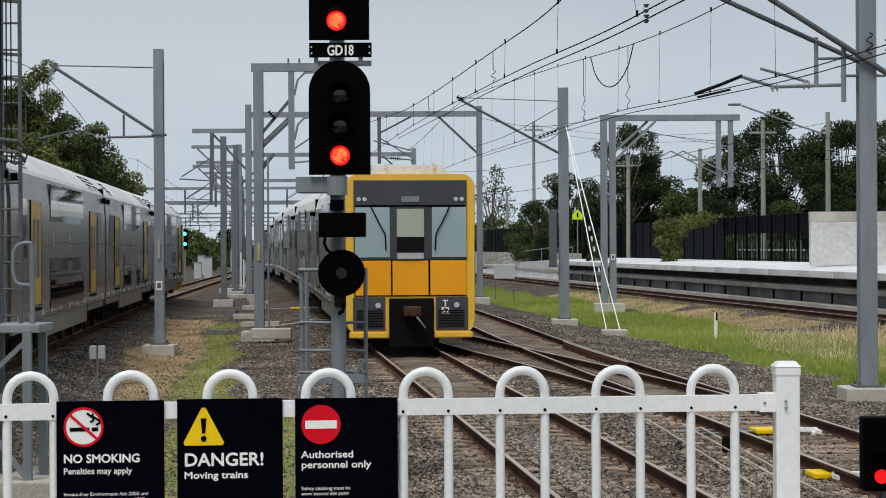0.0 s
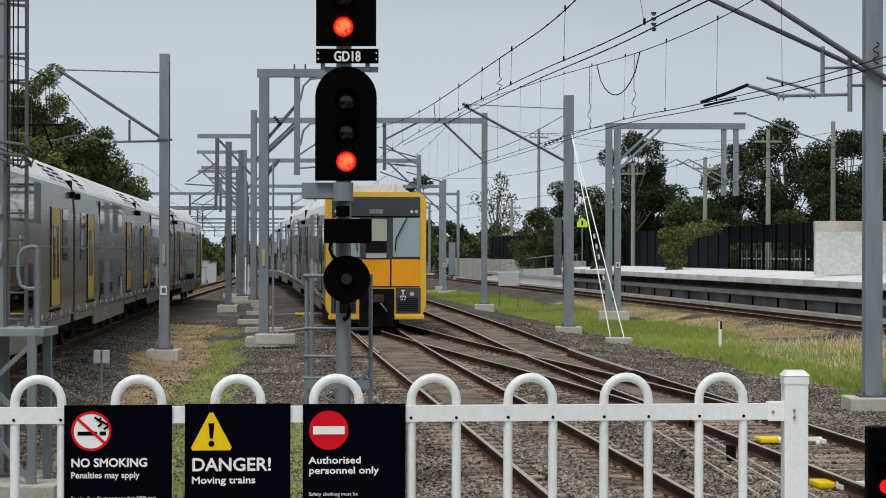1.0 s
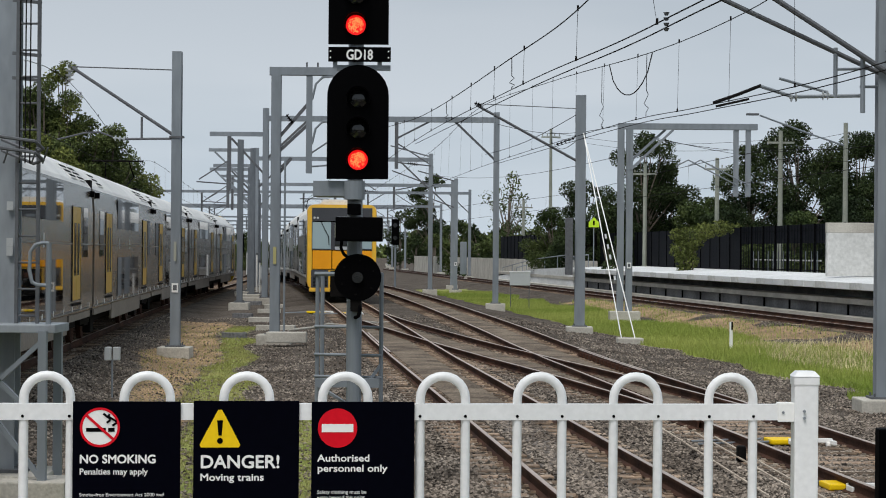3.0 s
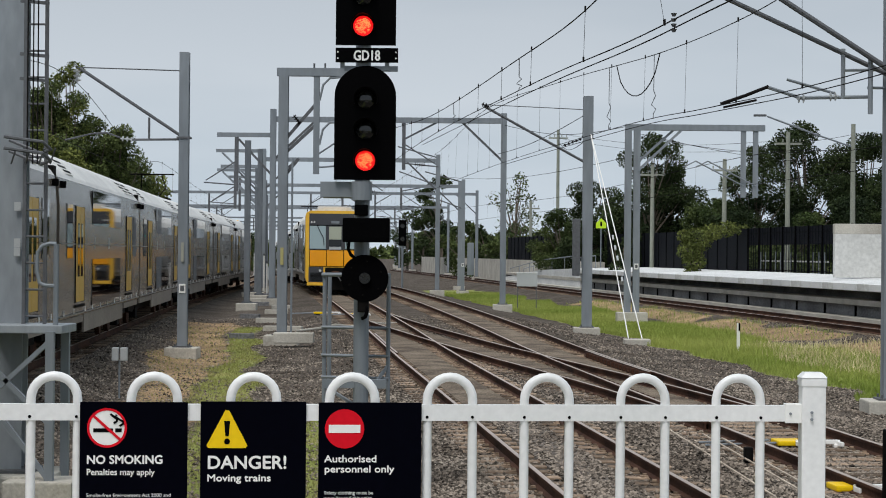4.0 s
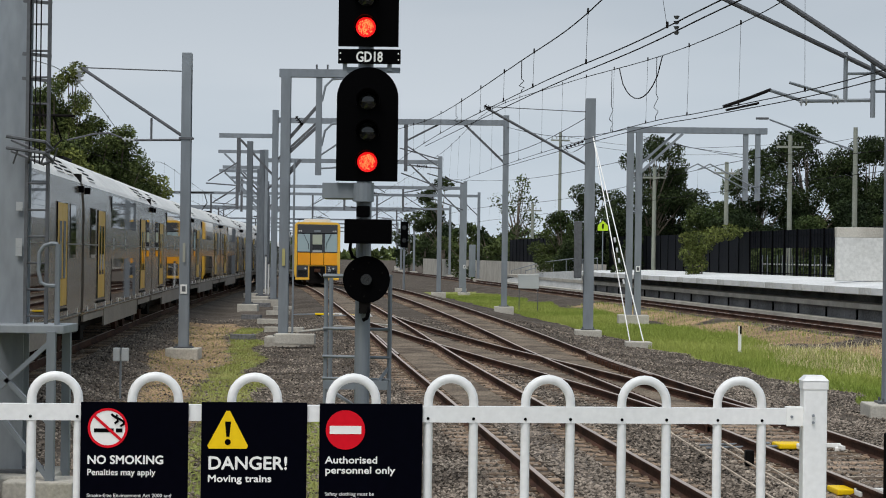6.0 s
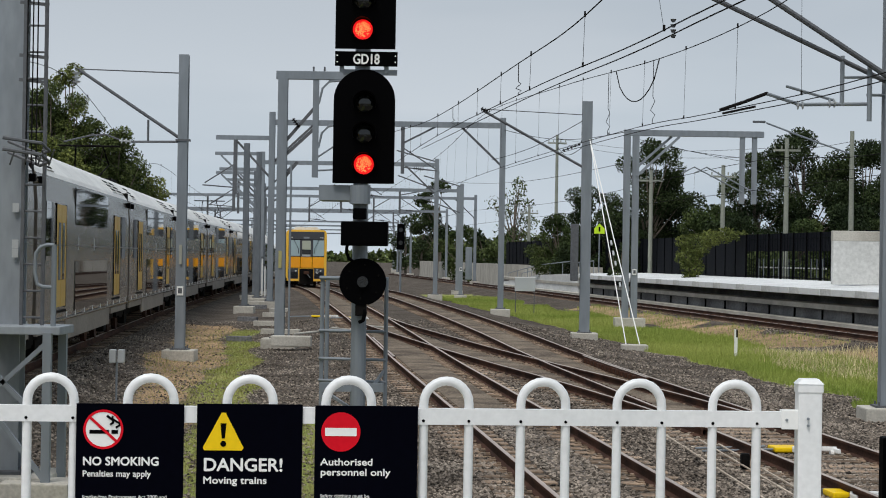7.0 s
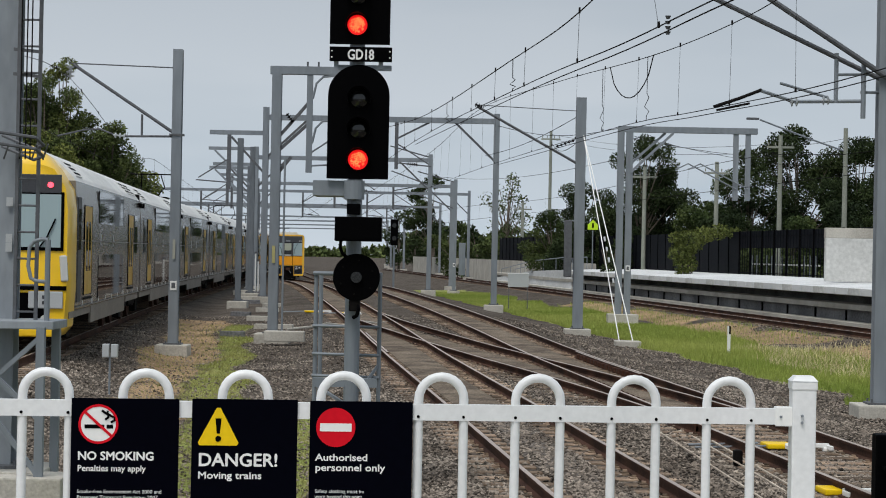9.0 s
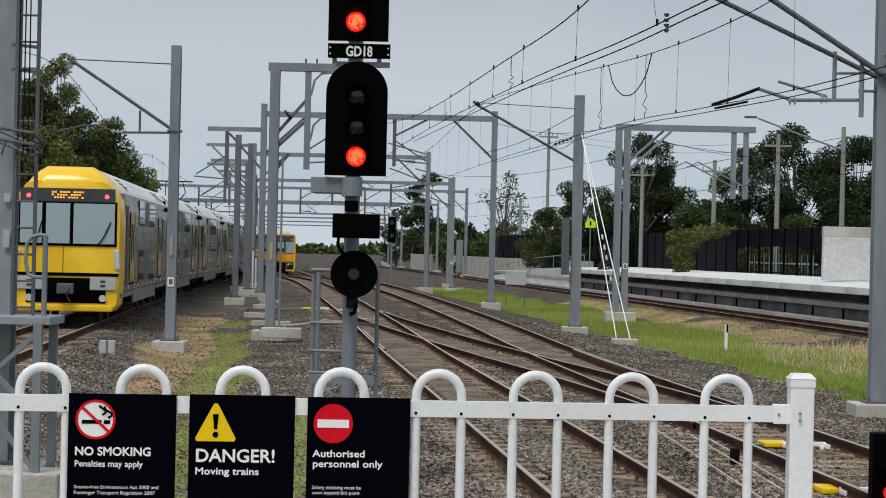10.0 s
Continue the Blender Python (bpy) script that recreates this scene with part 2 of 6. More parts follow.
def ground_material():
    """Ballast, grass and bare earth, mixed by the cover stored on the ground's vertices and broken up by noise."""
    m = bpy.data.materials.new("ground_cover")
    m.use_nodes = True
    t = m.node_tree
    b = t.nodes["Principled BSDF"]
    b.inputs["Roughness"].default_value, b.inputs["Specular IOR Level"].default_value = 0.95, 0.05
    co = t.nodes.new("ShaderNodeTexCoord")
    at = t.nodes.new("ShaderNodeAttribute")
    at.attribute_name = "cover"
    sep = t.nodes.new("ShaderNodeSeparateColor")
    t.links.new(at.outputs["Color"], sep.inputs[0])

    def noisy(scale, detail=4):
        n = t.nodes.new("ShaderNodeTexNoise")
        n.inputs["Scale"].default_value, n.inputs["Detail"].default_value = scale, detail
        t.links.new(co.outputs["Object"], n.inputs["Vector"])
        return n.outputs[0]

    def ramp(value, c0, c1, p0=0.35, p1=0.65):
        r = t.nodes.new("ShaderNodeValToRGB")
        r.color_ramp.elements[0].position, r.color_ramp.elements[0].color = p0, (*c0, 1)
        r.color_ramp.elements[1].position, r.color_ramp.elements[1].color = p1, (*c1, 1)
        t.links.new(value, r.inputs[0])
        return r.outputs[0]

    def mix(fac, a, c, mode="MIX"):
        x = t.nodes.new("ShaderNodeMix")
        x.data_type, x.blend_type = "RGBA", mode
        if isinstance(fac, float):
            x.inputs[0].default_value = fac
        else:
            t.links.new(fac, x.inputs[0])
        t.links.new(a, x.inputs[6])
        t.links.new(c, x.inputs[7])
        return x.outputs[2]

    def edge(weight, noise_out):
        """A ragged edge where the weight passes a half."""
        a = t.nodes.new("ShaderNodeMath")
        a.operation = "MULTIPLY_ADD"
        t.links.new(noise_out, a.inputs[0])
        a.inputs[1].default_value = 0.9
        t.links.new(weight, a.inputs[2])
        r = t.nodes.new("ShaderNodeMapRange")
        r.interpolation_type = "SMOOTHSTEP"
        r.inputs[1].default_value, r.inputs[2].default_value = 0.82, 1.12
        t.links.new(a.outputs[0], r.inputs[0])
        return r.outputs[0]

    fine, coarse, ragged = noisy(26), noisy(0.5), noisy(2.2, 6)
    # stone is kept dark: painted shade for the gaps between loose stones
    stone = ramp(coarse, (0.070, 0.058, 0.048), (0.118, 0.100, 0.084))
    earth = ramp(coarse, (0.25, 0.175, 0.105), (0.40, 0.28, 0.165))
    green = ramp(noisy(0.9), (0.30, 0.29, 0.11), (0.22, 0.27, 0.07))
    c = mix(edge(sep.outputs[1], ragged), stone, earth)
    c = mix(edge(sep.outputs[0], ragged), c, green)
    # fine noise also darkens the bump's hollows, shade put into the colour
    c = mix(1.0, c, ramp(fine, (0.28, 0.28, 0.28), (1.62, 1.62, 1.62), 0.3, 0.7), "MULTIPLY")
    t.links.new(c, b.inputs["Base Color"])
    bp = t.nodes.new("ShaderNodeBump")
    bp.inputs["Strength"].default_value, bp.inputs["Distance"].default_value = 1.0, 0.02
    t.links.new(fine, bp.inputs["Height"])
    t.links.new(bp.outputs[0], b.inputs["Normal"])
    return m


M_GROUND = ground_material()

# ---- mesh helpers ----
def box(bm, c, s, rz=0.0, bevel=0.0, rx=0.0, ry=0.0):
    m = Matrix.Translation(c) @ Euler((rx, ry, rz)).to_matrix().to_4x4() @ Matrix.Diagonal((*s, 1))
    v = bmesh.ops.create_cube(bm, size=1, matrix=m)["verts"]
    if bevel:
        e = list({e for q in v for e in q.link_edges})
        bmesh.ops.bevel(bm, geom=e, offset=bevel, segments=2, affect="EDGES", profile=0.6)
    return bm


def tube(bm, a, b, r, n=8, r2=None, caps=True):
    a, b = Vector(a), Vector(b)
    d = b - a
    m = Matrix.Translation((a + b) / 2) @ d.to_track_quat("Z", "Y").to_matrix().to_4x4()
    bmesh.ops.create_cone(bm, cap_ends=caps, segments=n, radius1=r, radius2=r if r2 is None else r2, depth=d.length, matrix=m)
    return bm


def beam(bm, a, b, w, h):
    """A square bar from a to b."""
    a, b = Vector(a), Vector(b)
    d = b - a
    m = Matrix.Translation((a + b) / 2) @ d.to_track_quat("Y", "Z").to_matrix().to_4x4() @ Matrix.Diagonal((w, d.length, h, 1))
    bmesh.ops.create_cube(bm, size=1, matrix=m)
    return bm


def hsection(bm, c, z0, z1, w, d, t=0.018):
    """An upright steel H column, one outline."""
    a, b, h = w / 2, d / 2, t / 2
    prof = [(-a, -b), (a, -b), (a, -b + t), (h, -b + t), (h, b - t), (a, b - t), (a, b), (-a, b), (-a, b - t), (-h, b - t), (-h, -b + t), (-a, -b + t)]
    lo = [bm.verts.new((c[0] + x, c[1] + y, z0)) for x, y in prof]
    hi = [bm.verts.new((c[0] + x, c[1] + y, z1)) for x, y in prof]
    for k in range(12):
        bm.faces.new((lo[k], lo[(k + 1) % 12], hi[(k + 1) % 12], hi[k]))
    bm.faces.new(lo[::-1])
    bm.faces.new(hi)
    return bm


def sweep(bm, pts, r, n=6):
    """A round bar along points; its cross-section is carried along without twisting."""
    pts = [Vector(q) for q in pts]
    rings, x = [], None
    for i, p in enumerate(pts):
        d = (pts[min(i + 1, len(pts) - 1)] - pts[max(i - 1, 0)]).normalized()
        x = d.orthogonal() if x is None else x - d * x.dot(d)
        x.normalize()
        y = x.cross(d)
        rings.append([bm.verts.new(p + (x * math.cos(q) + y * math.sin(q)) * r) for q in (2 * math.pi * k / n for k in range(n))])
    for a, b in zip(rings, rings[1:]):
        for k in range(n):
            bm.faces.new((a[k], a[(k + 1) % n], b[(k + 1) % n], b[k]))
    bm.faces.new(rings[0][::-1])
    bm.faces.new(rings[-1])
    return bm


def extrude_profile(bm, prof, y0, y1, caps=True):
    """A closed (x, z) outline drawn along y."""
    a = [bm.verts.new((x, y0, z)) for x, z in prof]
    b = [bm.verts.new((x, y1, z)) for x, z in prof]
    n = len(prof)
    for k in range(n):
        bm.faces.new((a[k], a[(k + 1) % n], b[(k + 1) % n], b[k]))
    if caps:
        bm.faces.new(a[::-1])
        bm.faces.new(b)
    return bm


def disc(bm, c, r, y1, n=24):
    """A short round plug along y, from c to c.y + y1."""
    return tube(bm, c, (c[0], c[1] + y1, c[2]), r, n)


def mesh_of(name, bm, material):
    bmesh.ops.recalc_face_normals(bm, faces=bm.faces)
    me = bpy.data.meshes.new(name)
    bm.to_mesh(me)
    bm.free()
    me.materials.append(material)
    return me


def smooth(ob, angle=40):
    me = ob.data
    me.polygons.foreach_set("use_smooth", [True] * len(me.polygons))
    me.set_sharp_from_angle(angle=radians(angle))
    return ob


def part(name, bm, material, parent, label=""):
    ob = new(name, mesh_of(name, bm, material) if isinstance(bm, bmesh.types.BMesh) else bm)
    ob.parent = parent
    return tagged(ob, label)


def thing(name, at, label, category, group="", kind=""):
    ob = new(name)
    ob.matrix_world = at if isinstance(at, Matrix) else Matrix.Translation(at)
    return tagged(ob, label, category, group, kind)


def bars_of(name, material, parent, pieces, label="", n=6):
    """One tube a part: pieces of (points, radius)."""
    for pts, r in pieces:
        part(name, sweep(B(), pts, r, n), material, parent, label)


def B():
    return bmesh.new()


def lettering(name, text, size, material, parent, at, align="LEFT", bold=0.0, width=None, label="", heavy=0.0):
    """Letters standing in the xz plane, facing -y."""
    cu = bpy.data.curves.new(name, "FONT")
    cu.body, cu.size, cu.align_x, cu.extrude, cu.offset, cu.resolution_u = text, size, align, 0.0008, bold, 3
    tmp = bpy.data.objects.new(name, cu)
    scene.collection.objects.link(tmp)
    bpy.context.view_layer.update()
    me = bpy.data.meshes.new_from_object(tmp.evaluated_get(bpy.context.evaluated_depsgraph_get()))
    bpy.data.objects.remove(tmp)
    k = width / (max(v.co.x for v in me.vertices) - min(v.co.x for v in me.vertices)) if width else 1.0
    me.transform(Matrix.Translation(at) @ Matrix.Rotation(radians(90), 4, "X") @ Matrix.Diagonal((k, 1, 1, 1)))
    if heavy:
        bm = B()
        for dx, dy, dz in ((-heavy, 0, 0), (heavy, -0.0003, 0), (0, -0.0006, heavy), (0, -0.0009, -heavy)):
            c = me.copy()
            c.transform(Matrix.Translation((dx, dy, dz)))
            bm.from_mesh(c)
        bm.to_mesh(me)
    me.materials.clear()
    me.materials.append(material)
    ob = new(name, me)
    ob.parent = parent
    return tagged(ob, label)


# ---- ground ----
TRACKS = (track_left, track_main, track_second, track_far)


def ground_height(x, y):
    near = min(abs(x - f(y)) for f in TRACKS)
    k = min(1.0, max(0.0, (near - 1.7) / 1.2))
    z = -0.185 - 0.155 * k
    left = track_left(y)
    z += LEFT_Z * min(1.0, max(0.0, 1 - (abs(x - left) - 1.7) / 1.5))
    z += FAR_Z * min(1.0, max(0.0, 1 - (track_far(y) - 2.2 - x) / 2.0))
    if left + 2.0 < x:
        z += rise(y) * min(1.0, (x - left - 2.0) / 1.5, max(0.0, 1 - (x - track_second(y) - 2.3) / 2.5))
    return z + 0.035 * noise.noise((x * 0.5, y * 0.35, 0)) * k


def ground_kind(x, y):
    """0 ballast, 1 grass, 2 bare earth."""
    j = 0.9 * noise.noise((x * 0.35, y * 0.2, 3.0))
    if y < 156 and track_second(y) + 4.5 + j < x < track_far(y) - 3.6 + j:
        return 1
    if y < 35 and -4.6 + j < x < -1.5 + j * 0.5:
        return 1
    if y < 110 and j > -0.25 and track_far(y) - 3.6 + j <= x < track_far(y) - 1.6:
        return 2
    c = -5.35 - 0.0958 * (y - 43.2)
    if 35 <= y < 70 and abs(x - c - 0.5 - j * 0.8) < 0.45 + j * 0.4 + max(0.0, 0.5 - (y - 35) * 0.029):
        return 1
    if 32.4 <= y < 74 and abs(x - c + 0.75 - j) < 0.85:
        return 2
    return 0


def build_ground():
    xs = sorted({*np.arange(-24, 24.1, 0.5).round(2), *np.arange(-60, 60.1, 6.0), -1500, -600, -250, -120, 120, 250, 600, 1500})
    ys = sorted({*np.arange(12, 110.1, 0.8).round(2), *np.arange(-12, 12, 3.0), *np.arange(112, 312, 5.0), -800, -200, -60, 360, 480, 700, 1000, 1800})
    verts = [(x, y, ground_height(x, y) if abs(x) < 60 and -12 <= y < 312 else -0.34) for y in ys for x in xs]
    n = len(xs)
    faces = [(j * n + i, j * n + i + 1, (j + 1) * n + i + 1, (j + 1) * n + i) for j in range(len(ys) - 1) for i in range(n - 1)]
    me = bpy.data.meshes.new("ground")
    me.from_pydata(verts, [], faces)
    me.materials.append(M_GROUND)
    cover = me.attributes.new("cover", "FLOAT_COLOR", "POINT")
    for k, (x, y, z) in enumerate(verts):
        if abs(x) > 60 or not -12 <= y < 312:
            near = [1 if x > 60 else 0]
        else:
            near = [ground_kind(x + dx, y + dy) for dx, dy in ((0, 0), (0.35, 0), (-0.35, 0), (0, 0.5), (0, -0.5))]
        cover.data[k].color = (near.count(1) / len(near), near.count(2) / len(near), 0, 1)
    me.polygons.foreach_set("use_smooth", [True] * len(faces))
    return tagged(new("ground", me), "grey ballast ground with grassy strips and bare earth", "ground", kind="structure")


build_ground()


def build_stones():
    rng = np.random.default_rng(4)
    verts, faces = [], []
    tri = ((0, 2, 4), (2, 1, 4), (1, 3, 4), (3, 0, 4), (2, 0, 5), (1, 2, 5), (3, 1, 5), (0, 3, 5))
    made = 0
    while made < 105000:
        y = 19.5 + 58 * rng.random() ** 1.7
        x = rng.uniform(-0.25, 0.25) * y
        if rng.random() < (0.25, 0.93, 0.78)[ground_kind(x, y)] - (0.25 if y < 45 else 0.0):
            continue
        if min(abs(abs(x - f(y)) - 0.75) for f in TRACKS) < 0.09:
            continue
        near = min(abs(x - f(y)) for f in TRACKS)
        if y < 58 and 0.38 < near < 0.71 and rng.random() < 0.8:
            continue
        r = rng.uniform(0.013, 0.034)
        z = ground_height(x, y) + r * 0.3
        if y < 33.6 and abs(x - track_main(y)) < 0.37:
            z = -0.149 + rise(y) + r * 0.3
        a = rng.uniform(0, 6.28)
        s = rng.uniform(0.7, 1.3, 6) * r
        c, d = math.cos(a), math.sin(a)
        k = len(verts)
        verts += [(x + c * s[0], y + d * s[0], z), (x - c * s[1], y - d * s[1], z + s[1] * 0.3), (x - d * s[2], y + c * s[2], z + s[2] * 0.2), (x + d * s[3], y - c * s[3], z), (x, y, z + s[4] * 0.8), (x, y, z - s[5])]
        faces += [tuple(k + q for q in f) for f in tri]
        made += 1
    me = bpy.data.meshes.new("ballast_stones")
    me.from_pydata(verts, [], faces)
    me.materials.append(M_STONE)
    tagged(new("ballast_stones", me), "loose grey-brown crushed stone ballast between the rails", "ballast", kind="stuff")


build_stones()


def build_grass(name, count, where, material, h0, h1, label, seed):
    rng = np.random.default_rng(seed)
    verts, faces = [], []
    made = tries = 0
    while made < count and tries < count * 30:
        tries += 1
        y = rng.uniform(19, 142) if where != "left" else rng.uniform(19, 70)
        x = rng.uniform(-12, 16)
        k = ground_kind(x, y)
        right = x > track_main(y)
        if k == 0 or (where == "left") == right:
            continue
        if where == "straw" and not (x > track_far(y) - (6.5 if y < 56 else 5.6) + noise.noise((x, y * 0.3, 9)) and y < 62):
            continue
        if where != "straw" and k == 2 and rng.random() < (0.8 if where == "left" else 0.93):
            continue
        h = rng.uniform(h0, h1) * (0.7 + 0.8 * noise.noise((x * 0.6, y * 0.4, 5)) ** 2 + 0.3 * rng.random())
        w = rng.uniform(0.0025, 0.005) * (1 + y / 72)
        a = rng.uniform(0, 3.14)
        lx, ly = rng.normal(0, 0.3 * h, 2)
        z = ground_height(x, y) - 0.02
        c, d = math.cos(a) * w, math.sin(a) * w
        k = len(verts)
        verts += [(x - c, y - d, z), (x + c, y + d, z), (x + c * 0.7 + lx * 0.4, y + d * 0.7 + ly * 0.4, z + h * 0.6), (x - c * 0.7 + lx * 0.4, y - d * 0.7 + ly * 0.4, z + h * 0.6), (x + lx, y + ly, z + h)]
        faces += [(k, k + 1, k + 2, k + 3), (k + 3, k + 2, k + 4)]
        made += 1
    me = bpy.data.meshes.new(name)
    me.from_pydata(verts, [], faces)
    me.materials.append(material)
    tagged(new(name, me), label, "grass", kind="stuff")


build_grass("grass_verge", 230000, "right", M_GRASS, 0.07, 0.24, "long green grass on the verge between two tracks", 1)
build_grass("dry_grass", 12000, "straw", M_STRAW, 0.15, 0.40, "pale dry seeding grass beside the curved track", 2)
build_grass("weeds", 36000, "left", M_WEED, 0.03, 0.10, "short green weeds in the ballast", 3)


# ---- tracks ----
RAIL_FOOT = [(-0.065, -0.16), (0.065, -0.16), (0.065, -0.15), (0.012, -0.125), (0.010, -0.045), (0.034, -0.035), (0.034, -0.004), (-0.034, -0.004), (-0.034, -0.035), (-0.010, -0.045), (-0.012, -0.125), (-0.065, -0.15)]


def rail_mesh(name, line, off, y0, y1, prof, material, step=1.5, climb=False):
    ys = np.linspace(y0, y1, max(2, int((y1 - y0) / step)))
    verts, faces = [], []
    n = len(prof)
    for i, y in enumerate(ys):
        d = (line(y + 0.5) - line(y - 0.5))
        s = 1 / math.hypot(1, d)
        up = rise(y) if climb else 0.0
        verts += [(line(y) + (off + px) * s, y - d * (off + px) * s, pz + up) for px, pz in prof]
        if i:
            a, b = (i - 1) * n, i * n
            faces += [(a + k, a + (k + 1) % n, b + (k + 1) % n, b + k) for k in range(n)]
    faces += [tuple(range(n))[::-1], tuple((len(ys) - 1) * n + k for k in range(n))]
    me = bpy.data.meshes.new(name)
    me.from_pydata(verts, [], faces)
    me.materials.append(material)
    return me


RAIL_TOP = [(-0.03, -0.006), (0.03, -0.006), (0.026, 0.0), (-0.026, 0.0)]


def add_rail(parent, line, off, y0, y1, climb=True):
    r = part("rail", rail_mesh("rail", line, off, y0, y1, RAIL_FOOT, M_RAIL, climb=climb), None, parent, "rust-brown steel rail")
    part("running_surface", rail_mesh("running_surface", line, off, y0, y1, RAIL_TOP, M_RAILTOP, climb=climb), None, r, "worn paler rail head")


def sleeper_mesh(name, length, material=None):
    bm = B()
    box(bm, (0, 0, -0.06), (length, 0.24, 0.12), bevel=0.012)
    for sx in (-0.75, 0.75):
        box(bm, (sx, 0, 0.006), (0.30, 0.17, 0.018))
        for q in (-0.09, 0.09):
            box(bm, (sx + q, 0.03, 0.022), (0.05, 0.05, 0.03))
    return mesh_of(name, bm, material or M_SLEEPER)


SLEEPER = sleeper_mesh("sleeper", 2.45)


def build_track(line, y0, y1, label, pieces, z=0.0):
    climb = line in (track_main, track_second)
    t = thing("railway_track", (0, 0, z), label, "railway track", "railway tracks", "structure")
    for off in (-0.7525, 0.7525):
        add_rail(t, line, off, y0, y1, climb)
    y, rest = y0, B()
    while y < min(y1, 210):
        rz = math.atan2(line(y + 0.5) - line(y - 0.5), 1.0)
        at = pose(line(y), y, -0.163 + (rise(y) if climb else 0.0), 0, 0, -math.degrees(rz) + random.uniform(-0.7, 0.7))
        if pieces and y < 80:
            o = new("sleeper", SLEEPER)
            o.parent = t
            o.matrix_basis = at
        else:
            m = at @ Matrix.Translation((0, 0, -0.06)) @ Matrix.Diagonal((2.45, 0.24, 0.12, 1))
            bmesh.ops.create_cube(rest, size=1, matrix=m)
        y += 0.62
    tagged(part("sleepers", rest, M_SLEEPER, t, "far row of timber sleepers"), kind="stuff")
    return t


build_track(track_main, 18.0, 500, "straight ballasted track with rust-brown rails and timber sleepers", True)
build_track(track_second, 18.0, 500, "ballasted track with rusty rails beside the grass verge", True)
build_track(track_left, -105.0, 400, "ballasted track under the grey double-deck train", False, LEFT_Z)
build_track(track_far, 36.0, 276, "curving ballasted track along the opposite platform", False, FAR_Z)

# crossover rails, points and their plates
cross = thing("crossover", (0, 0, 0), "rusty crossover rails linking two tracks with points", "railway points", kind="structure")
for off in (-0.7525, 0.7525):
    add_rail(cross, track_cross, off, 30.6, 75)
for k in range(41):
    y = 34.8 + k * 0.62
    o = part("timber", SLEEPER, None, cross)
    o.matrix_basis = pose(track_cross(y), y, -0.168 + rise(y), 0, 0, 6.3)
add_rail(cross, track_second, 0.665, 43.2, 52.2)
add_rail(cross, track_main, -0.665, 50.4, 60.0)
CHAIR = mesh_of("rail_chair", box(B(), (0, 0, 0), (0.13, 0.16, 0.12), bevel=0.015), M_RAIL)
for line, off, y0, count in ((track_second, 0.62, 43.4, 16), (track_cross, 0.86, 46.8, 22), (track_cross, -0.64, 40.8, 22), (track_second, -0.64, 36.0, 20)):
    for k in range(count):
        y = y0 + k * 0.54
        o = part("rail_chair", CHAIR, None, cross)
        o.matrix_basis = pose(line(y) + off, y, -0.09 + rise(y), 0, 0, 7)


def point_machine(at, label, size=0.42, rods=True):
    """Yellow point-motor cover with a pale bracket and pull rods between the sleepers."""
    t = thing("point_machine", at, label, "point machine", "point machines")
    part("cover", box(B(), (0, 0, 0.05), (size * 0.92, 0.44, 0.07), bevel=0.02), M_SIGNYELLOW, t, "bright yellow cover plate")
    bm = B()
    for c, s in (((0.34, -0.30, 0.08), (0.62, 0.05, 0.06)), ((0.05, -0.42, 0.06), (0.05, 0.24, 0.06)), ((0.63, -0.40, 0.06), (0.05, 0.24, 0.06)), ((0.63, -0.30, 0.03), (0.14, 0.10, 0.05))):
        box(bm, c, s, bevel=0.01)
    part("bracket", bm, M_SIGNWHITE, t, "white painted steel bracket")
    part("motor_box", box(B(), (0.0, 0.34, 0.02), (size * 0.7, 0.18, 0.09), bevel=0.02), M_GALV_DARK, t, "dark motor housing")
    if rods:
        for q in (-0.12, 0.3):
            part("pull_rod", tube(B(), (-1.2, q, 0.02), (-0.2, q, 0.05), 0.016, 6), M_GALV, t)
    return t


point_machine(pose(4.52, 28.5, -0.17, 0, 0, 6), "yellow point machine cover between the rails", 0.42)
point_machine(pose(4.28, 23.04, -0.17, 0, 0, 6), "yellow point machine cover beside the rail", 0.30, False)
point_machine(pose(5.25, 23.5, -0.17, 0, 0, 6), "small yellow cover beside the rail", 0.16, False)
point_machine(pose(-5.5, 78.6, 0.08, 0, 0, 6), "yellow point machine cover beside the main track", 0.8)
point_machine(pose(-4.3, 77.2, 0.08, 0, 0, 6), "yellow point machine cover between the rails", 0.5)
rod = thing("point_rodding", (0, 0, 0), "pale steel point rodding running beside the rails", "point rodding")
for dx, y0, y1 in ((0.0, 30.2, 21.8), (0.42, 29.5, 22.6), (0.62, 28.8, 21.1)):
    part("rod", tube(B(), (3.02 + dx, y0, -0.10), (3.02 + dx + (y0 - y1) * 0.0375, y1, -0.10), 0.014, 6), M_BEARER, rod)
part("lever_box", box(B(), (3.62, 26.0, -0.06), (0.11, 0.16, 0.20), bevel=0.02), M_DARKMETAL, rod, "small dark crank box")
BEARER = sleeper_mesh("bearer", 2.7, M_BEARER)
for k in range(21):
    o = part("bearer", BEARER, None, rod, "pale long timber bearer")
    o.matrix_basis = pose(track_second(20.6 + k * 0.62) - 0.05, 20.6 + k * 0.62, -0.171, 0, 0, 6.2 + random.uniform(-1, 1))

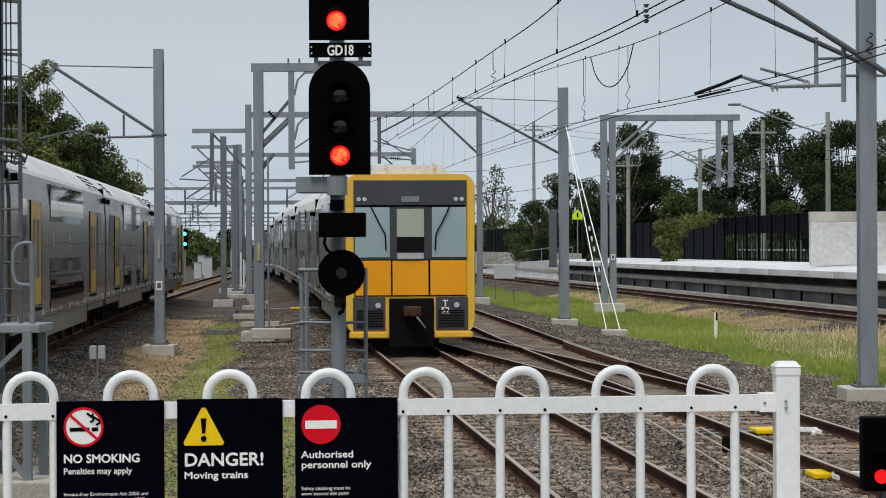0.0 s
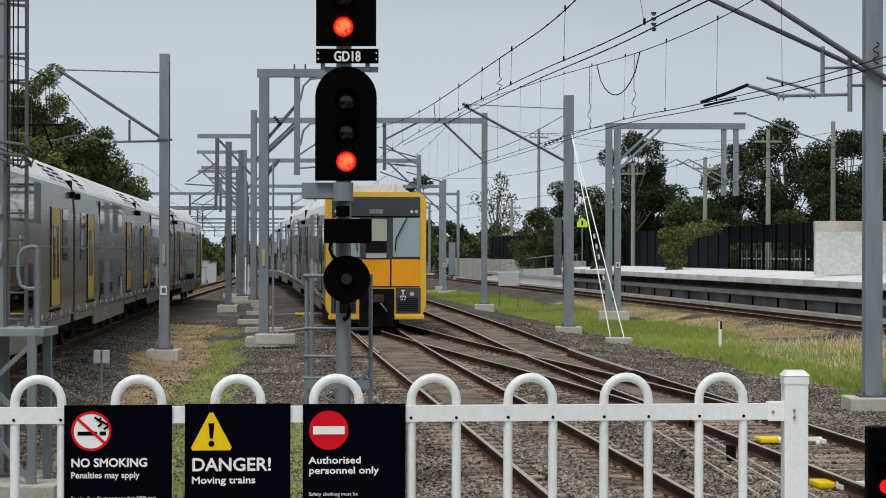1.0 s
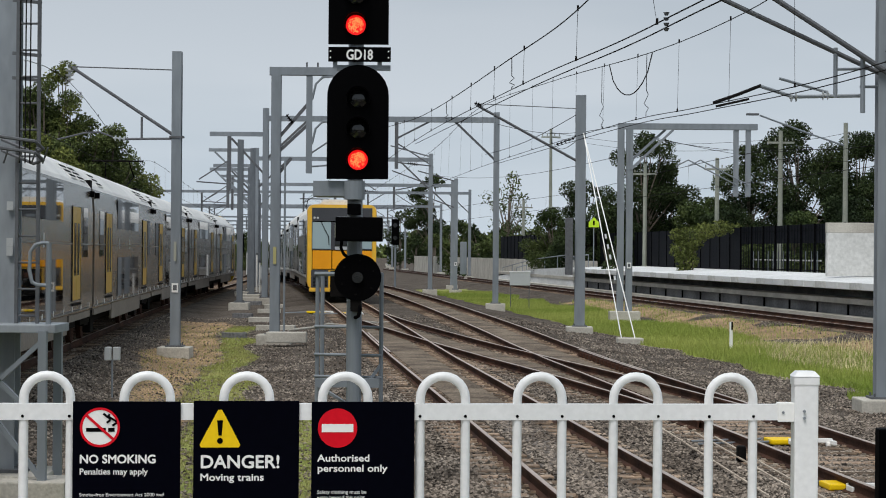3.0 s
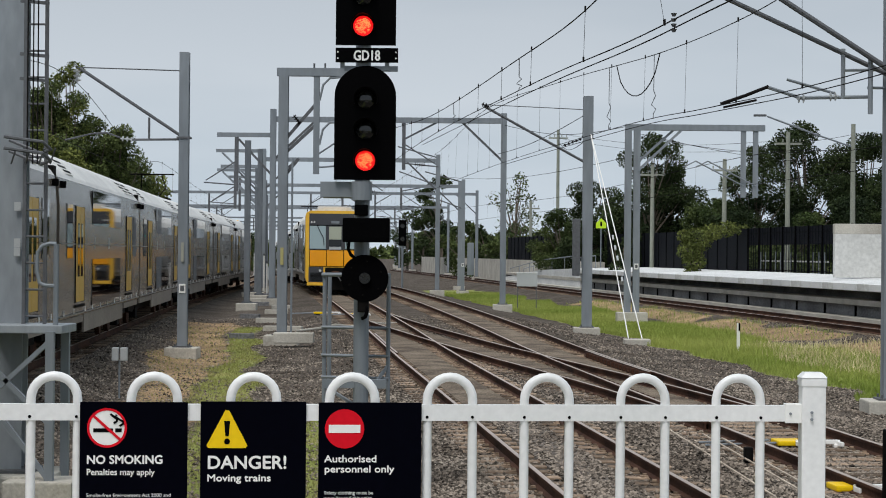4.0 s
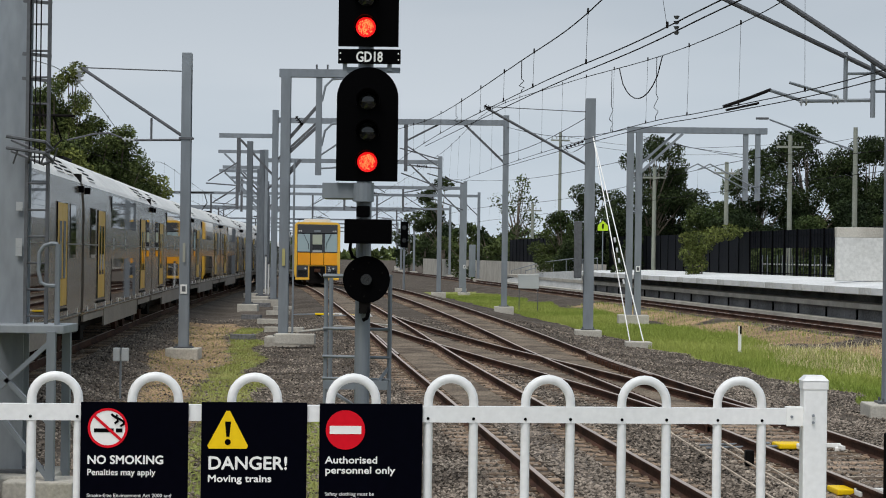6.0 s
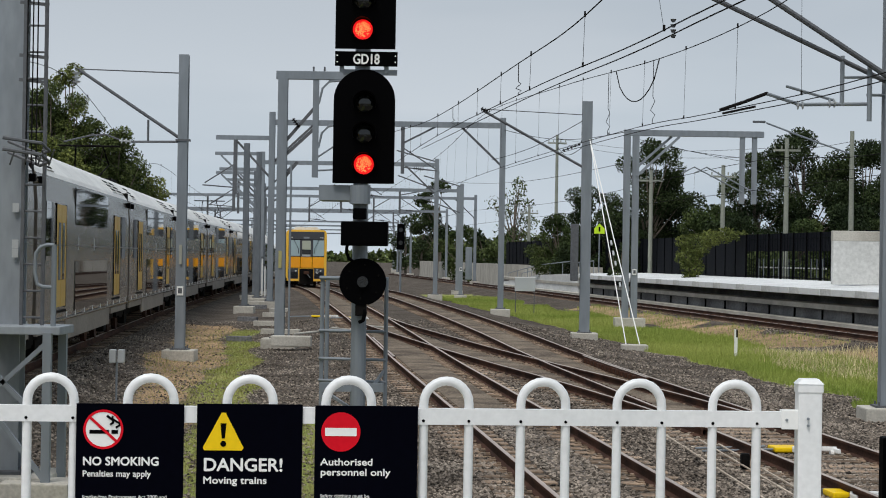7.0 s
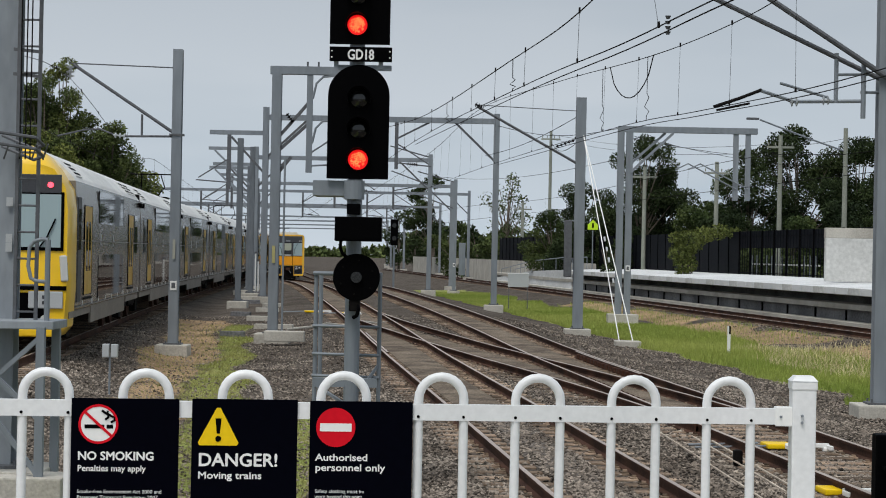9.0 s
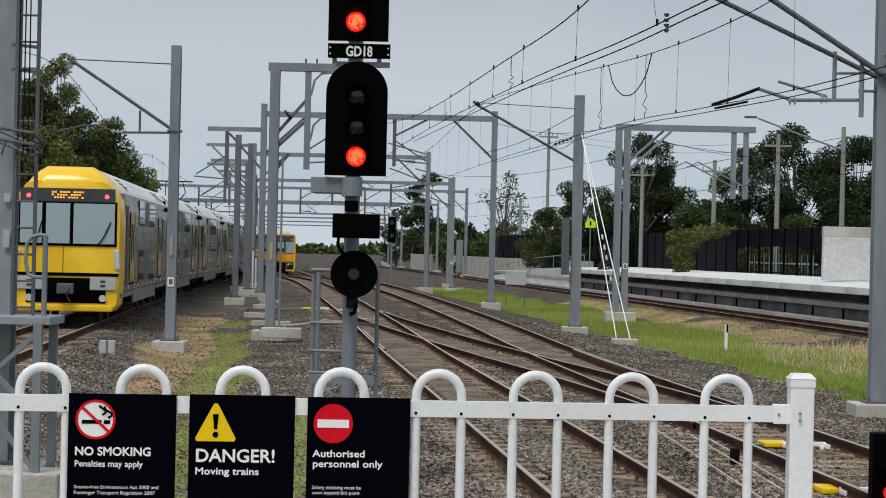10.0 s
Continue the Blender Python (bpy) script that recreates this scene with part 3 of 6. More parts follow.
for line, y0, y1, w, m_ in ((track_main, 18.0, 33.6, 0.36, M_BALLAST), (track_main, 33.6, 216, 0.44, M_BED), (track_second, 32.4, 216, 0.44, M_BED), (track_cross, 39.6, 72, 0.44, M_BED)):
    bed = rail_mesh("track_bed", line, 0.0, y0, y1, [(-w - 0.04, -0.30), (-w, -0.152), (0.0, -0.140), (w, -0.152), (w + 0.04, -0.30)], m_, 1.0, climb=True)
    tagged(new("track_bed", bed), "fine ballast packed between the rails", "ballast", kind="structure")

# ---- platform on which the camera stands ----
bm = B()
box(bm, (0.0, -1.8, 0.40), (6.4, 16.4, 1.1))
tagged(new("platform_1", mesh_of("platform_1", bm, M_CONC)), "concrete platform end behind the white fence", "platform", kind="structure")


# ---- opposite platform and wall ----
def strip(name, prof, y0, y1, material, label, step=4.0, line=track_far, category="platform", kind="structure"):
    """A long body with an (offset, z) outline along the far track."""
    me = rail_mesh(name, line, 0.0, y0, y1, prof, material, step)
    return tagged(new(name, me), label, category, kind=kind)


strip("platform_2", [(3.0, -0.4), (3.0, 1.186), (7.0, 1.186), (7.0, -0.4)], 48, 139.2, M_CONC_DARK, "dark-faced concrete platform beside the curved track")
strip("platform_surface", [(2.2, 1.19), (2.2, 1.475), (5.0, 1.61), (7.3, 1.64), (7.3, 1.19)], 48, 139.2, M_PLATFORM, "pale sloping platform surface", category="platform")
strip("platform_ledge", [(2.2, 0.66), (2.2, 0.86), (2.996, 0.88), (2.996, 0.66)], 41, 180, M_CONC, "pale concrete ledge along the platform face", category="ledge")
strip("platform_face", [(2.4, -0.4), (2.4, 0.656), (2.99, 0.656), (2.99, -0.4)], 41, 180, M_CONC_DARK, "dark concrete platform face below the ledge", category="platform face")
strip("platform_foot", [(1.9, -0.4), (1.9, 0.20), (2.39, 0.22), (2.39, -0.4)], 41, 180, M_CONC, "low pale concrete cable duct along the platform foot", category="cable duct")
strip("retaining_wall", [(4.0, -0.4), (4.0, 1.95), (4.4, 1.95), (4.4, -0.4)], 141.6, 282, M_CONC, "pale concrete retaining wall beside the curved track", category="wall")
coping = thing("platform_coping", (0, 0, 0), "white and grey painted coping blocks on the platform edge", "coping", kind="structure")
COPING_MESHES = []
for m_ in (M_WHITE, M_PALEWALL, M_CONC):
    COPING_MESHES.append(mesh_of("coping_block", box(B(), (0, 0, 0), (0.34, 1.46, 0.26), bevel=0.015), m_))
for k in range(60):
    y = 49.2 + k * 1.5
    o = part("coping_block", COPING_MESHES[(0, 0, 1, 0, 2, 0, 0, 1)[(k * 5 + k // 3) % 8]], None, coping)
    o.matrix_basis = pose(track_far(y) + 2.02, y, 1.35, 0, 0, 6.3)
JOINT = mesh_of("joint_post", box(B(), (0, 0, 0), (0.06, 0.10, 0.5)), M_BLACK)
for k in range(30):
    y = 52.8 + k * 4.08
    o = part("joint_post", JOINT, None, coping)
    o.matrix_basis = pose(track_far(y) + 2.38, y, 0.36, 0, 0, 6.3)


SLATS = {}


def platform_fence():
    """Black panel fence on the low wall; the panels are parts."""
    f = thing("platform_fence", (0, 0, 0), "tall black metal panel fence behind the platform", "fence")
    y, k = 79.2, 0
    while y < 192:
        x = track_far(y) + float(np.interp(y, (141.6, 165), (7.12, 4.2)))  # swings in behind the ramp to the retaining wall
        base = 1.62 if y < 139 else -0.3 if y < 165 else 1.55
        top = 4.0
        o = part("post", box(B(), (0, 0, (top - base) / 2), (0.10, 0.10, top - base + 0.03)), M_BLACK, f)
        o.matrix_basis = pose(x, y, base)
        L = 2.35
        if 96 < y < 111.6:
            bars_here = [(0.2 + b * 0.5, 0.04) for b in range(5)]
            for b in range(3):
                o = part("slat", box(B(), (0, 0, (top - base) - 0.47), (0.03, 0.77, 0.92), rz=math.atan(0.11)), M_FENCE, f)
                o.matrix_basis = pose(x - 0.11 * (0.405 + 0.775 * b) + 0.05, y + 0.405 + 0.775 * b, base, 0, 0, 0)
        else:
            bars_here = [(0.02 + 0.775 * b + 0.385, 0.77) for b in range(3)]
        for q, wide in bars_here:
            key = (wide, base)
            if key not in SLATS:
                SLATS[key] = mesh_of("slat", box(B(), (0, 0, (top - base) / 2), (0.03, wide, top - base - 0.04), rz=math.atan(0.11)), M_FENCE)
            o = part("slat", SLATS[key], None, f)
            o.matrix_basis = pose(x - 0.11 * q, y + q, base, 0, 0, 0)
        for z in (0.12, top - base - 0.3):
            o = part("rail", beam(B(), (0.03, 0, z), (0.03 - 0.11 * L, L, z), 0.05, 0.05), M_BLACK, f)
            o.matrix_basis = pose(x, y, base, 0, 0, 0)
        y += 2.4
    return f


platform_fence()
pf = thing("picket_fence", (0, 0, 0), "pale picket fence beyond the open bars", "fence")
PICKET = mesh_of("picket", box(B(), (0, 0, 0.6), (0.03, 0.10, 1.2), bevel=0.01), M_GALV)
for k in range(13):
    y = 105.6 + k * 1.08
    o = part("picket", PICKET, None, pf)
    o.matrix_basis = pose(track_far(y) + 9.3, y, 1.5, 0, 0, 6.3)
part("rail", beam(B(), (track_far(105.1) + 9.36, 105.1, 2.2), (track_far(118.8) + 9.36, 118.8, 2.2), 0.06, 0.08), M_PALEWALL, pf)
bm = B()
box(bm, (17.7, 84, 2.72), (5.1, 0.4, 2.2), bevel=0.03)
wall_cap = mesh_of("concrete_wall_cap", box(B(), (17.7, 84, 3.62), (5.12, 0.42, 0.42), bevel=0.02), M_CONC)
part("wall_cap", wall_cap, None, tagged(new("concrete_wall", mesh_of("concrete_wall", bm, M_PALEWALL)), "plain pale concrete wall block on the platform", "wall", kind="structure"), "weathered concrete band")
bm = B()
ends = [[bm.verts.new((track_far(y) + off, y, z)) for off, z in ((2.25, -0.4), (2.25, top), (3.9, top + 0.1), (3.9, -0.4))] for y, top in ((139.25, 1.50), (158.4, 1.22), (178.8, 0.45))]
for a, b in ((0, 1), (1, 2)):
    for i in range(4):
        bm.faces.new((ends[a][i], ends[a][(i + 1) % 4], ends[b][(i + 1) % 4], ends[b][i]))
bm.faces.new(ends[0][::-1])
bm.faces.new(ends[2])
bmesh.ops.recalc_face_normals(bm, faces=bm.faces)
tagged(new("platform_ramp", mesh_of("platform_ramp", bm, M_PLATFORM)), "white concrete ramp at the platform end", "ramp", kind="structure")
hr = thing("ramp_handrail", (0, 0, 0), "grey tubular handrail beside the platform ramp", "handrail")
for off in (2.5, 3.7):
    bm = B()
    sweep(bm, [(track_far(141.6) + off, 141.6, 2.4), (track_far(159.6) + off, 159.6, 2.0), (track_far(177.6) + off, 177.6, 1.2)], 0.035)
    part("top_rail", bm, M_GALV, hr)
    for y, z in ((141.6, 2.4), (147.6, 2.27), (153.6, 2.13), (159.6, 2.0), (165.6, 1.73), (171.6, 1.47), (177.6, 1.2)):
        part("post", tube(B(), (track_far(y) + off, y, z - 0.85), (track_far(y) + off, y, z), 0.03, 6), M_GALV, hr)


# ---- white fence with signs ----
def loop_fence():
    """Loop-top barrier: rail, hoops, end post."""
    base = 0.95

    def fy(x):
        return 5.874 + 0.0984 * x

    f = thing("loop_top_fence", (0, 0, 0), "white powder-coated loop-top metal fence at the platform end", "fence")
    beam_bm = B()
    beam(beam_bm, (-2.2, fy(-2.2), 2.018), (0.965, fy(0.965), 2.018), 0.03, 0.046)
    part("top_rail", beam_bm, M_WHITE, f)
    bm = B()
    beam(bm, (-2.2, fy(-2.2), 1.10), (0.965, fy(0.965), 1.10), 0.03, 0.046)
    part("bottom_rail", bm, M_WHITE, f)
    for k in range(-4, 8):
        cx = -1.163 + k * 0.2795
        pts = [(cx - 0.065, fy(cx - 0.065), base)]
        for q in range(13):
            a = math.pi * (1 - q / 12)
            x = cx + 0.065 * math.cos(a)
            pts.append((x, fy(x), 2.055 + 0.065 * math.sin(a)))
        pts.append((cx + 0.065, fy(cx + 0.065), base))
        h = part("hoop", sweep(B(), pts, 0.0135, 10), M_WHITE, f)
        smooth(h)
        for sx in (-0.065, 0.065):
            b = B()
            disc(b, (cx + sx, fy(cx + sx) - 0.0168, 2.006), 0.0045, 0.004, 8)
            part("rivet", b, M_BLACK, h)
    bm = B()
    box(bm, (1.012, fy(1.012), 1.52), (0.070, 0.070, 1.17), bevel=0.006)
    p = part("post", bm, M_WHITE, f, "square white end post")
    bm = B()
    box(bm, (1.012, fy(1.012), 2.110), (0.075, 0.075, 0.026), bevel=0.004)
    m_ = Matrix.Translation((1.012, fy(1.012), 2.1305)) @ Matrix.Rotation(radians(45), 4, "Z")
    bmesh.ops.create_cone(bm, cap_ends=True, segments=4, radius1=0.055, radius2=0.036, depth=0.015, matrix=m_)
    part("cap", bm, M_WHITE, p)
    bm = B()
    box(bm, (0.955, fy(0.955) - 0.018, 2.018), (0.05, 0.006, 0.055), bevel=0.002)
    box(bm, (0.955, fy(0.955), 2.043), (0.05, 0.04, 0.006))
    br = part("bracket", bm, M_SIGNWHITE, f)
    bm = B()
    for x, z in ((0.945, 2.018), (1.005, 2.023), (1.005, 2.003)):
        disc(bm, (x, fy(x) - (0.023 if x < 1 else 0.042), z), 0.0042, 0.006, 8)
    part("bolt", bm, M_GALV, br)
    return fy


FENCE_Y = loop_fence()


def sign_board(cx, w, top, label):
    y = FENCE_Y(cx) - 0.021
    s = thing("safety_sign", pose(cx, y, top, 0, 0, math.degrees(math.atan(0.0984))), label, "sign", "signs on the fence")
    part("board", box(B(), (0, 0, -0.225), (w, 0.004, 0.45), bevel=0.0015), M_SIGNBLACK, s)
    return s


def bars(s, rows, x0, material=None):
    for z, w, h in rows:
        part("line_of_print", box(B(), (x0 + w / 2, -0.003, z), (w, 0.0015, h)), material or M_SIGNWHITE, s)


s1 = sign_board(-0.937, 0.302, 2.048, "black no-smoking sign with red ring and white lettering")
bm = B()
disc(bm, (-0.075, -0.0022, -0.073), 0.050, -0.001, 40)
part("disc", bm, M_SIGNWHITE, s1, "white disc")
ring = B()
bmesh.ops.create_circle(ring, segments=40, radius=0.056)
bmesh.ops.extrude_edge_only(ring, edges=ring.edges[:])
for v in ring.verts[-40:]:
    v.co *= 0.049 / 0.056
bmesh.ops.transform(ring, matrix=Matrix.Translation((-0.075, -0.0042, -0.073)) @ Matrix.Rotation(radians(90), 4, "X"), verts=ring.verts)
part("ring", ring, M_SIGNRED, s1, "red ring")
part("slash", box(B(), (-0.075, -0.0046, -0.073), (0.10, 0.001, 0.0075), ry=radians(42)), M_SIGNRED, s1, "red diagonal bar")
bm = B()
box(bm, (-0.086, -0.0038, -0.080), (0.055, 0.001, 0.011))
box(bm, (-0.043, -0.0038, -0.080), (0.018, 0.001, 0.011))
part("cigarette", bm, M_BLACK, s1, "black cigarette shape")
bm = B()
sweep(bm, [(-0.040 + 0.012 * math.sin(q * 1.1), -0.0038, -0.068 + q * 0.0065) for q in range(6)], 0.0034, 6)
sweep(bm, [(-0.056 + 0.010 * math.sin(q * 1.1), -0.0038, -0.060 + q * 0.0065) for q in range(5)], 0.0034, 6)
part("smoke", bm, M_BLACK, s1)
lettering("lettering", "NO SMOKING", 0.0335, M_SIGNWHITE, s1, (-0.132, -0.0028, -0.174), heavy=0.0010, width=0.210)
lettering("lettering", "Penalties may apply", 0.0245, M_SIGNWHITE, s1, (-0.132, -0.0028, -0.206), heavy=0.0004, width=0.190)
lettering("lettering", "Smoke-free Environment Act 2000 and", 0.014, M_SIGNWHITE, s1, (-0.132, -0.0028, -0.268), width=0.236)
lettering("lettering", "Passenger Transport Regulation 2007", 0.014, M_SIGNWHITE, s1, (-0.132, -0.0028, -0.284), width=0.226)

s2 = sign_board(-0.602, 0.299, 2.050, "black danger sign with yellow warning triangle")
bm = B()
tri = [(-0.128, -0.132), (-0.021, -0.132), (-0.017, -0.124), (-0.069, -0.025), (-0.080, -0.025), (-0.132, -0.124)]
f0 = [bm.verts.new((x, -0.0038, z)) for x, z in tri]
f1 = [bm.verts.new((x, -0.0018, z)) for x, z in tri]
bm.faces.new(f0)
bm.faces.new(f1[::-1])
for k in range(6):
    bm.faces.new((f0[k], f0[(k + 1) % 6], f1[(k + 1) % 6], f1[k]))
part("triangle", bm, M_SIGNYELLOW, s2, "yellow warning triangle")
bm = B()
tube(bm, (-0.0745, -0.0045, -0.055), (-0.0745, -0.0045, -0.098), 0.0085, 8, 0.0045)
bmesh.ops.scale(bm, vec=(1, 0.15, 1), space=Matrix.Translation((0, 0.0045, 0)), verts=bm.verts)
disc(bm, (-0.0745, -0.0042, -0.113), 0.0085, -0.001, 12)
part("exclamation_mark", bm, M_BLACK, s2)
lettering("lettering", "DANGER!", 0.0515, M_SIGNWHITE, s2, (-0.131, -0.0028, -0.190), heavy=0.0012, width=0.220)
lettering("lettering", "Moving trains", 0.028, M_SIGNWHITE, s2, (-0.131, -0.0028, -0.226), heavy=0.0007, width=0.178)

s3 = sign_board(-0.272, 0.294, 2.048, "black authorised personnel only sign with red no-entry disc")
bm = B()
disc(bm, (-0.073, -0.0020, -0.075), 0.056, -0.002, 40)
part("disc", bm, M_SIGNRED, s3, "red no-entry disc")
part("bar", box(B(), (-0.073, -0.0048, -0.075), (0.090, 0.001, 0.023)), M_SIGNWHITE, s3)
lettering("lettering", "Authorised", 0.028, M_SIGNWHITE, s3, (-0.130, -0.0028, -0.170), heavy=0.0006, width=0.148)
lettering("lettering", "personnel only", 0.028, M_SIGNWHITE, s3, (-0.130, -0.0028, -0.199), heavy=0.0006, width=0.198)
lettering("lettering", "Safety clothing must be", 0.014, M_SIGNWHITE, s3, (-0.130, -0.0028, -0.262), width=0.140)
lettering("lettering", "worn beyond this point", 0.014, M_SIGNWHITE, s3, (-0.130, -0.0028, -0.277), width=0.136)


# ---- colour-light signal ----
def rounded_board(w, z0, z1, t):
    """A board with a half-round top, standing in the xz plane."""
    bm = B()
    r = w / 2
    prof = [(-r, z0), (r, z0)] + [(r * math.cos(a), z1 - r + r * math.sin(a)) for a in (math.pi * k / 20 for k in range(21))]
    extrude_profile(bm, prof, 0, t)
    return bm


def lens_unit(parent, x, y, z, lit, hood=True):
    bm = B()
    disc(bm, (x, y, z), 0.112, -0.02, 28)
    if not lit:  # a bulging glass
        bm = B()
        bmesh.ops.create_uvsphere(bm, u_segments=24, v_segments=12, radius=0.108, matrix=Matrix.Translation((x, y, z)) @ Matrix.Diagonal((1, 0.45, 1, 1)))
    lens = part("lens", bm, M_RED if lit else M_LENS, parent, "glowing red lens" if lit else "dark unlit lens")
    if not lit:
        smooth(lens, 60)
    if lit:
        dots = B()
        rng = random.Random(3)
        for i in range(-8, 9):
            for j in range(-8, 9):
                if i * i + j * j < 58 and rng.random() < 0.72 - 0.0045 * (i * i + j * j):
                    disc(dots, (x + i * 0.0115 + rng.uniform(-0.002, 0.002), y - 0.02, z + j * 0.0115), 0.0062, -0.004, 5)
        part("led", dots, M_REDCORE, lens, "bright orange-red cluster of LEDs")
    if hood:
        hb = B()
        rings = []
        for k in range(19):
            q = math.pi * (-0.12 + 1.24 * k / 18)
            lip = y - 0.20 + 0.10 * abs(math.cos(q))
            rings.append([hb.verts.new((x + r * math.cos(q), yy, z + r * math.sin(q))) for r, yy in ((0.128, y), (0.128, lip), (0.135, lip), (0.135, y))])
        for u, v in zip(rings, rings[1:]):
            for k in range(4):
                hb.faces.new((u[k], u[(k + 1) % 4], v[(k + 1) % 4], v[k]))
        hb.faces.new(rings[0][::-1])
        hb.faces.new(rings[-1])
        part("hood", hb, M_BLACK, parent)


def main_signal():
    s = thing("railway_signal", (-1.145, 22.8, -0.3), "black colour-light railway signal with two red aspects", "railway signal")
    o = 0.3

    def z(h):
        return h + o

    part("post", tube(B(), (-0.03, 0.12, 0), (-0.03, 0.12, z(5.9)), 0.086, 16), M_GALV, s, "grey steel signal post")
    part("base_plate", box(B(), (-0.03, 0.12, 0.02), (0.5, 0.5, 0.04)), M_GALV, s)
    low = part("lower_head", rounded_board(0.69, z(3.29), z(4.57), 0.03), M_BLACK, s, "black round-topped backing board")
    for h, lit in ((4.19, False), (3.845, False), (3.505, True)):
        lens_unit(low, 0.005, -0.005, z(h), lit)
    part("housing", box(B(), (0, 0.14, z(3.9)), (0.36, 0.22, 1.1), bevel=0.03), M_BLACK, low)
    up = part("upper_head", rounded_board(0.675, z(4.80), z(6.05), 0.03), M_BLACK, s, "black upper backing board")
    for h, lit in ((5.67, False), (5.35, False), (5.015, True)):
        lens_unit(up, -0.03, -0.005, z(h), lit)
    pl = part("number_plate", box(B(), (0.015, -0.02, z(4.685)), (0.70, 0.012, 0.165), bevel=0.003), M_BLACK, s, "black plate with white letters")
    lettering("lettering", "GD18", 0.160, M_SIGNWHITE, pl, (0.015, -0.029, z(4.628)), "CENTER", heavy=0.004, width=0.29)
    bm = B()
    for x in (-0.31, 0.34):
        for q in (-0.035, 0.035):
            disc(bm, (x, -0.026, z(4.685) + q), 0.009, -0.004, 8)
    part("rivet", bm, M_SIGNWHITE, pl)
    bm = B()
    for x in (-0.26, 0.24):
        box(bm, (x, 0.02, z(4.60)), (0.05, 0.02, 0.14))
    box(bm, (0.06, 0.05, z(4.54)), (0.6, 0.05, 0.06))
    part("plate_bracket", bm, M_GALV, s)
    # service shelf behind the lower head
    bm = B()
    prof = [(-0.50, z(3.27)), (-0.50, z(3.10)), (-0.10, z(3.10)), (-0.06, z(3.27))]
    extrude_profile(bm, prof, 0.06, 0.75)
    part("service_shelf", bm, M_GALV, s, "grey steel shelf behind the lamps")
    bm = B()
    tube(bm, (-0.03, 0.0, z(3.27)), (-0.03, 0.0, z(3.06)), 0.115, 16)
    part("collar", bm, M_GALV, s)
    part("junction_box", box(B(), (-0.03, -0.03, z(2.95)), (0.15, 0.16, 0.12), bevel=0.01), M_BLACK, s)
    hb = part("route_box", box(B(), (0.035, -0.16, z(2.725)), (0.52, 0.26, 0.27), bevel=0.012), M_BLACK, s, "black box indicator with a hood")
    part("screen", box(B(), (0.035, -0.292, z(2.71)), (0.44, 0.004, 0.19)), M_BLACK, hb)
    bm = B()
    sweep(bm, [(-0.16, -0.12, z(2.60)), (-0.17, -0.12, z(2.52)), (-0.14, -0.12, z(2.45)), (-0.08, -0.08, z(2.40))], 0.018, 8)
    part("cable", bm, M_BLACK, s)
    d = B()
    disc(d, (0.02, -0.12, z(2.19)), 0.262, -0.03, 40)
    dd = part("shunt_disc", d, M_BLACK, s, "round black disc with a small unlit lens")
    d = B()
    disc(d, (0.02, -0.15, z(2.19)), 0.062, -0.04, 20)
    part("lens", d, M_LENS, dd)
    d = B()
    for k in range(6):
        a = k * math.pi / 3 + 0.4
        disc(d, (0.02 + 0.19 * math.cos(a), -0.15, z(2.19) + 0.19 * math.sin(a)), 0.011, -0.012, 8)
    part("bolt", d, M_DARKMETAL, dd)
    part("bracket", box(B(), (0.0, -0.02, z(1.88)), (0.12, 0.24, 0.14), bevel=0.01), M_DARKMETAL, s)
    bm = B()
    sweep(bm, [(0.03, -0.10, z(1.92)), (0.05, -0.14, z(1.84)), (0.03, -0.15, z(1.76)), (-0.01, -0.12, z(1.74))], 0.022, 8)
    part("padlock_cable", bm, M_BLACK, s)
    # access frame round the post
    for x, y in ((-0.47, 0.5), (0.27, 0.3), (-0.44, 0.9)):
        part("upright", tube(B(), (x, y, 0), (x, y, z(2.24)), 0.024, 8), M_GALV, s)
    for h in (2.22, 1.62, 1.30, 1.05):
        bm = B()
        tube(bm, (-0.50, 0.48, z(h)), (0.28, 0.28, z(h)), 0.017 if h < 2 else 0.024, 8)
        part("rung", bm, M_GALV, s)
    bm = B()
    for a, b in (((-0.47, 0.5, z(0.95)), (-0.10, 0.2, z(0.75))), ((0.27, 0.3, z(1.2)), (0.06, 0.2, z(0.9)))):
        beam(bm, a, b, 0.03, 0.03)
    box(bm, (-0.10, 0.1, z(1.0)), (0.72, 0.06, 0.10))
    part("brace", bm, M_GALV, s)


main_signal()


def low_signal():
    s = thing("dwarf_signal", (3.14, 14.4, -0.3), "small black post signal with a red light", "railway signal")
    part("post", tube(B(), (0, 0.05, 0), (0, 0.05, 1.2), 0.05, 10), M_GALV, s)
    h = part("head", box(B(), (0, 0, 1.30), (0.36, 0.16, 0.52), bevel=0.015), M_BLACK, s)
    d = B()
    disc(d, (-0.055, -0.08, 1.145), 0.05, -0.02, 20)
    part("lens", d, M_RED, h, "glowing red lens")
    part("hood", box(B(), (-0.02, -0.13, 1.33), (0.24, 0.12, 0.02)), M_BLACK, h)


low_signal()


# ---- masts, gantries and brackets of the overhead line ----
def footing(parent, x, y, w=0.85, top=0.0, low=-0.42):
    part("footing", box(B(), (x, y, (top + low) / 2), (w, w, top - low), bevel=0.03), M_CONC, parent, "concrete footing block")
    bm = B()
    box(bm, (x, y, top + 0.02), (w * 0.55, w * 0.55, 0.035))
    for sx in (-1, 1):
        for sy in (-1, 1):
            tube(bm, (x + sx * w * 0.2, y + sy * w * 0.2, top), (x + sx * w * 0.2, y + sy * w * 0.2, top + 0.1), 0.02, 6)
    part("base_plate", bm, M_GALV_DARK, parent)


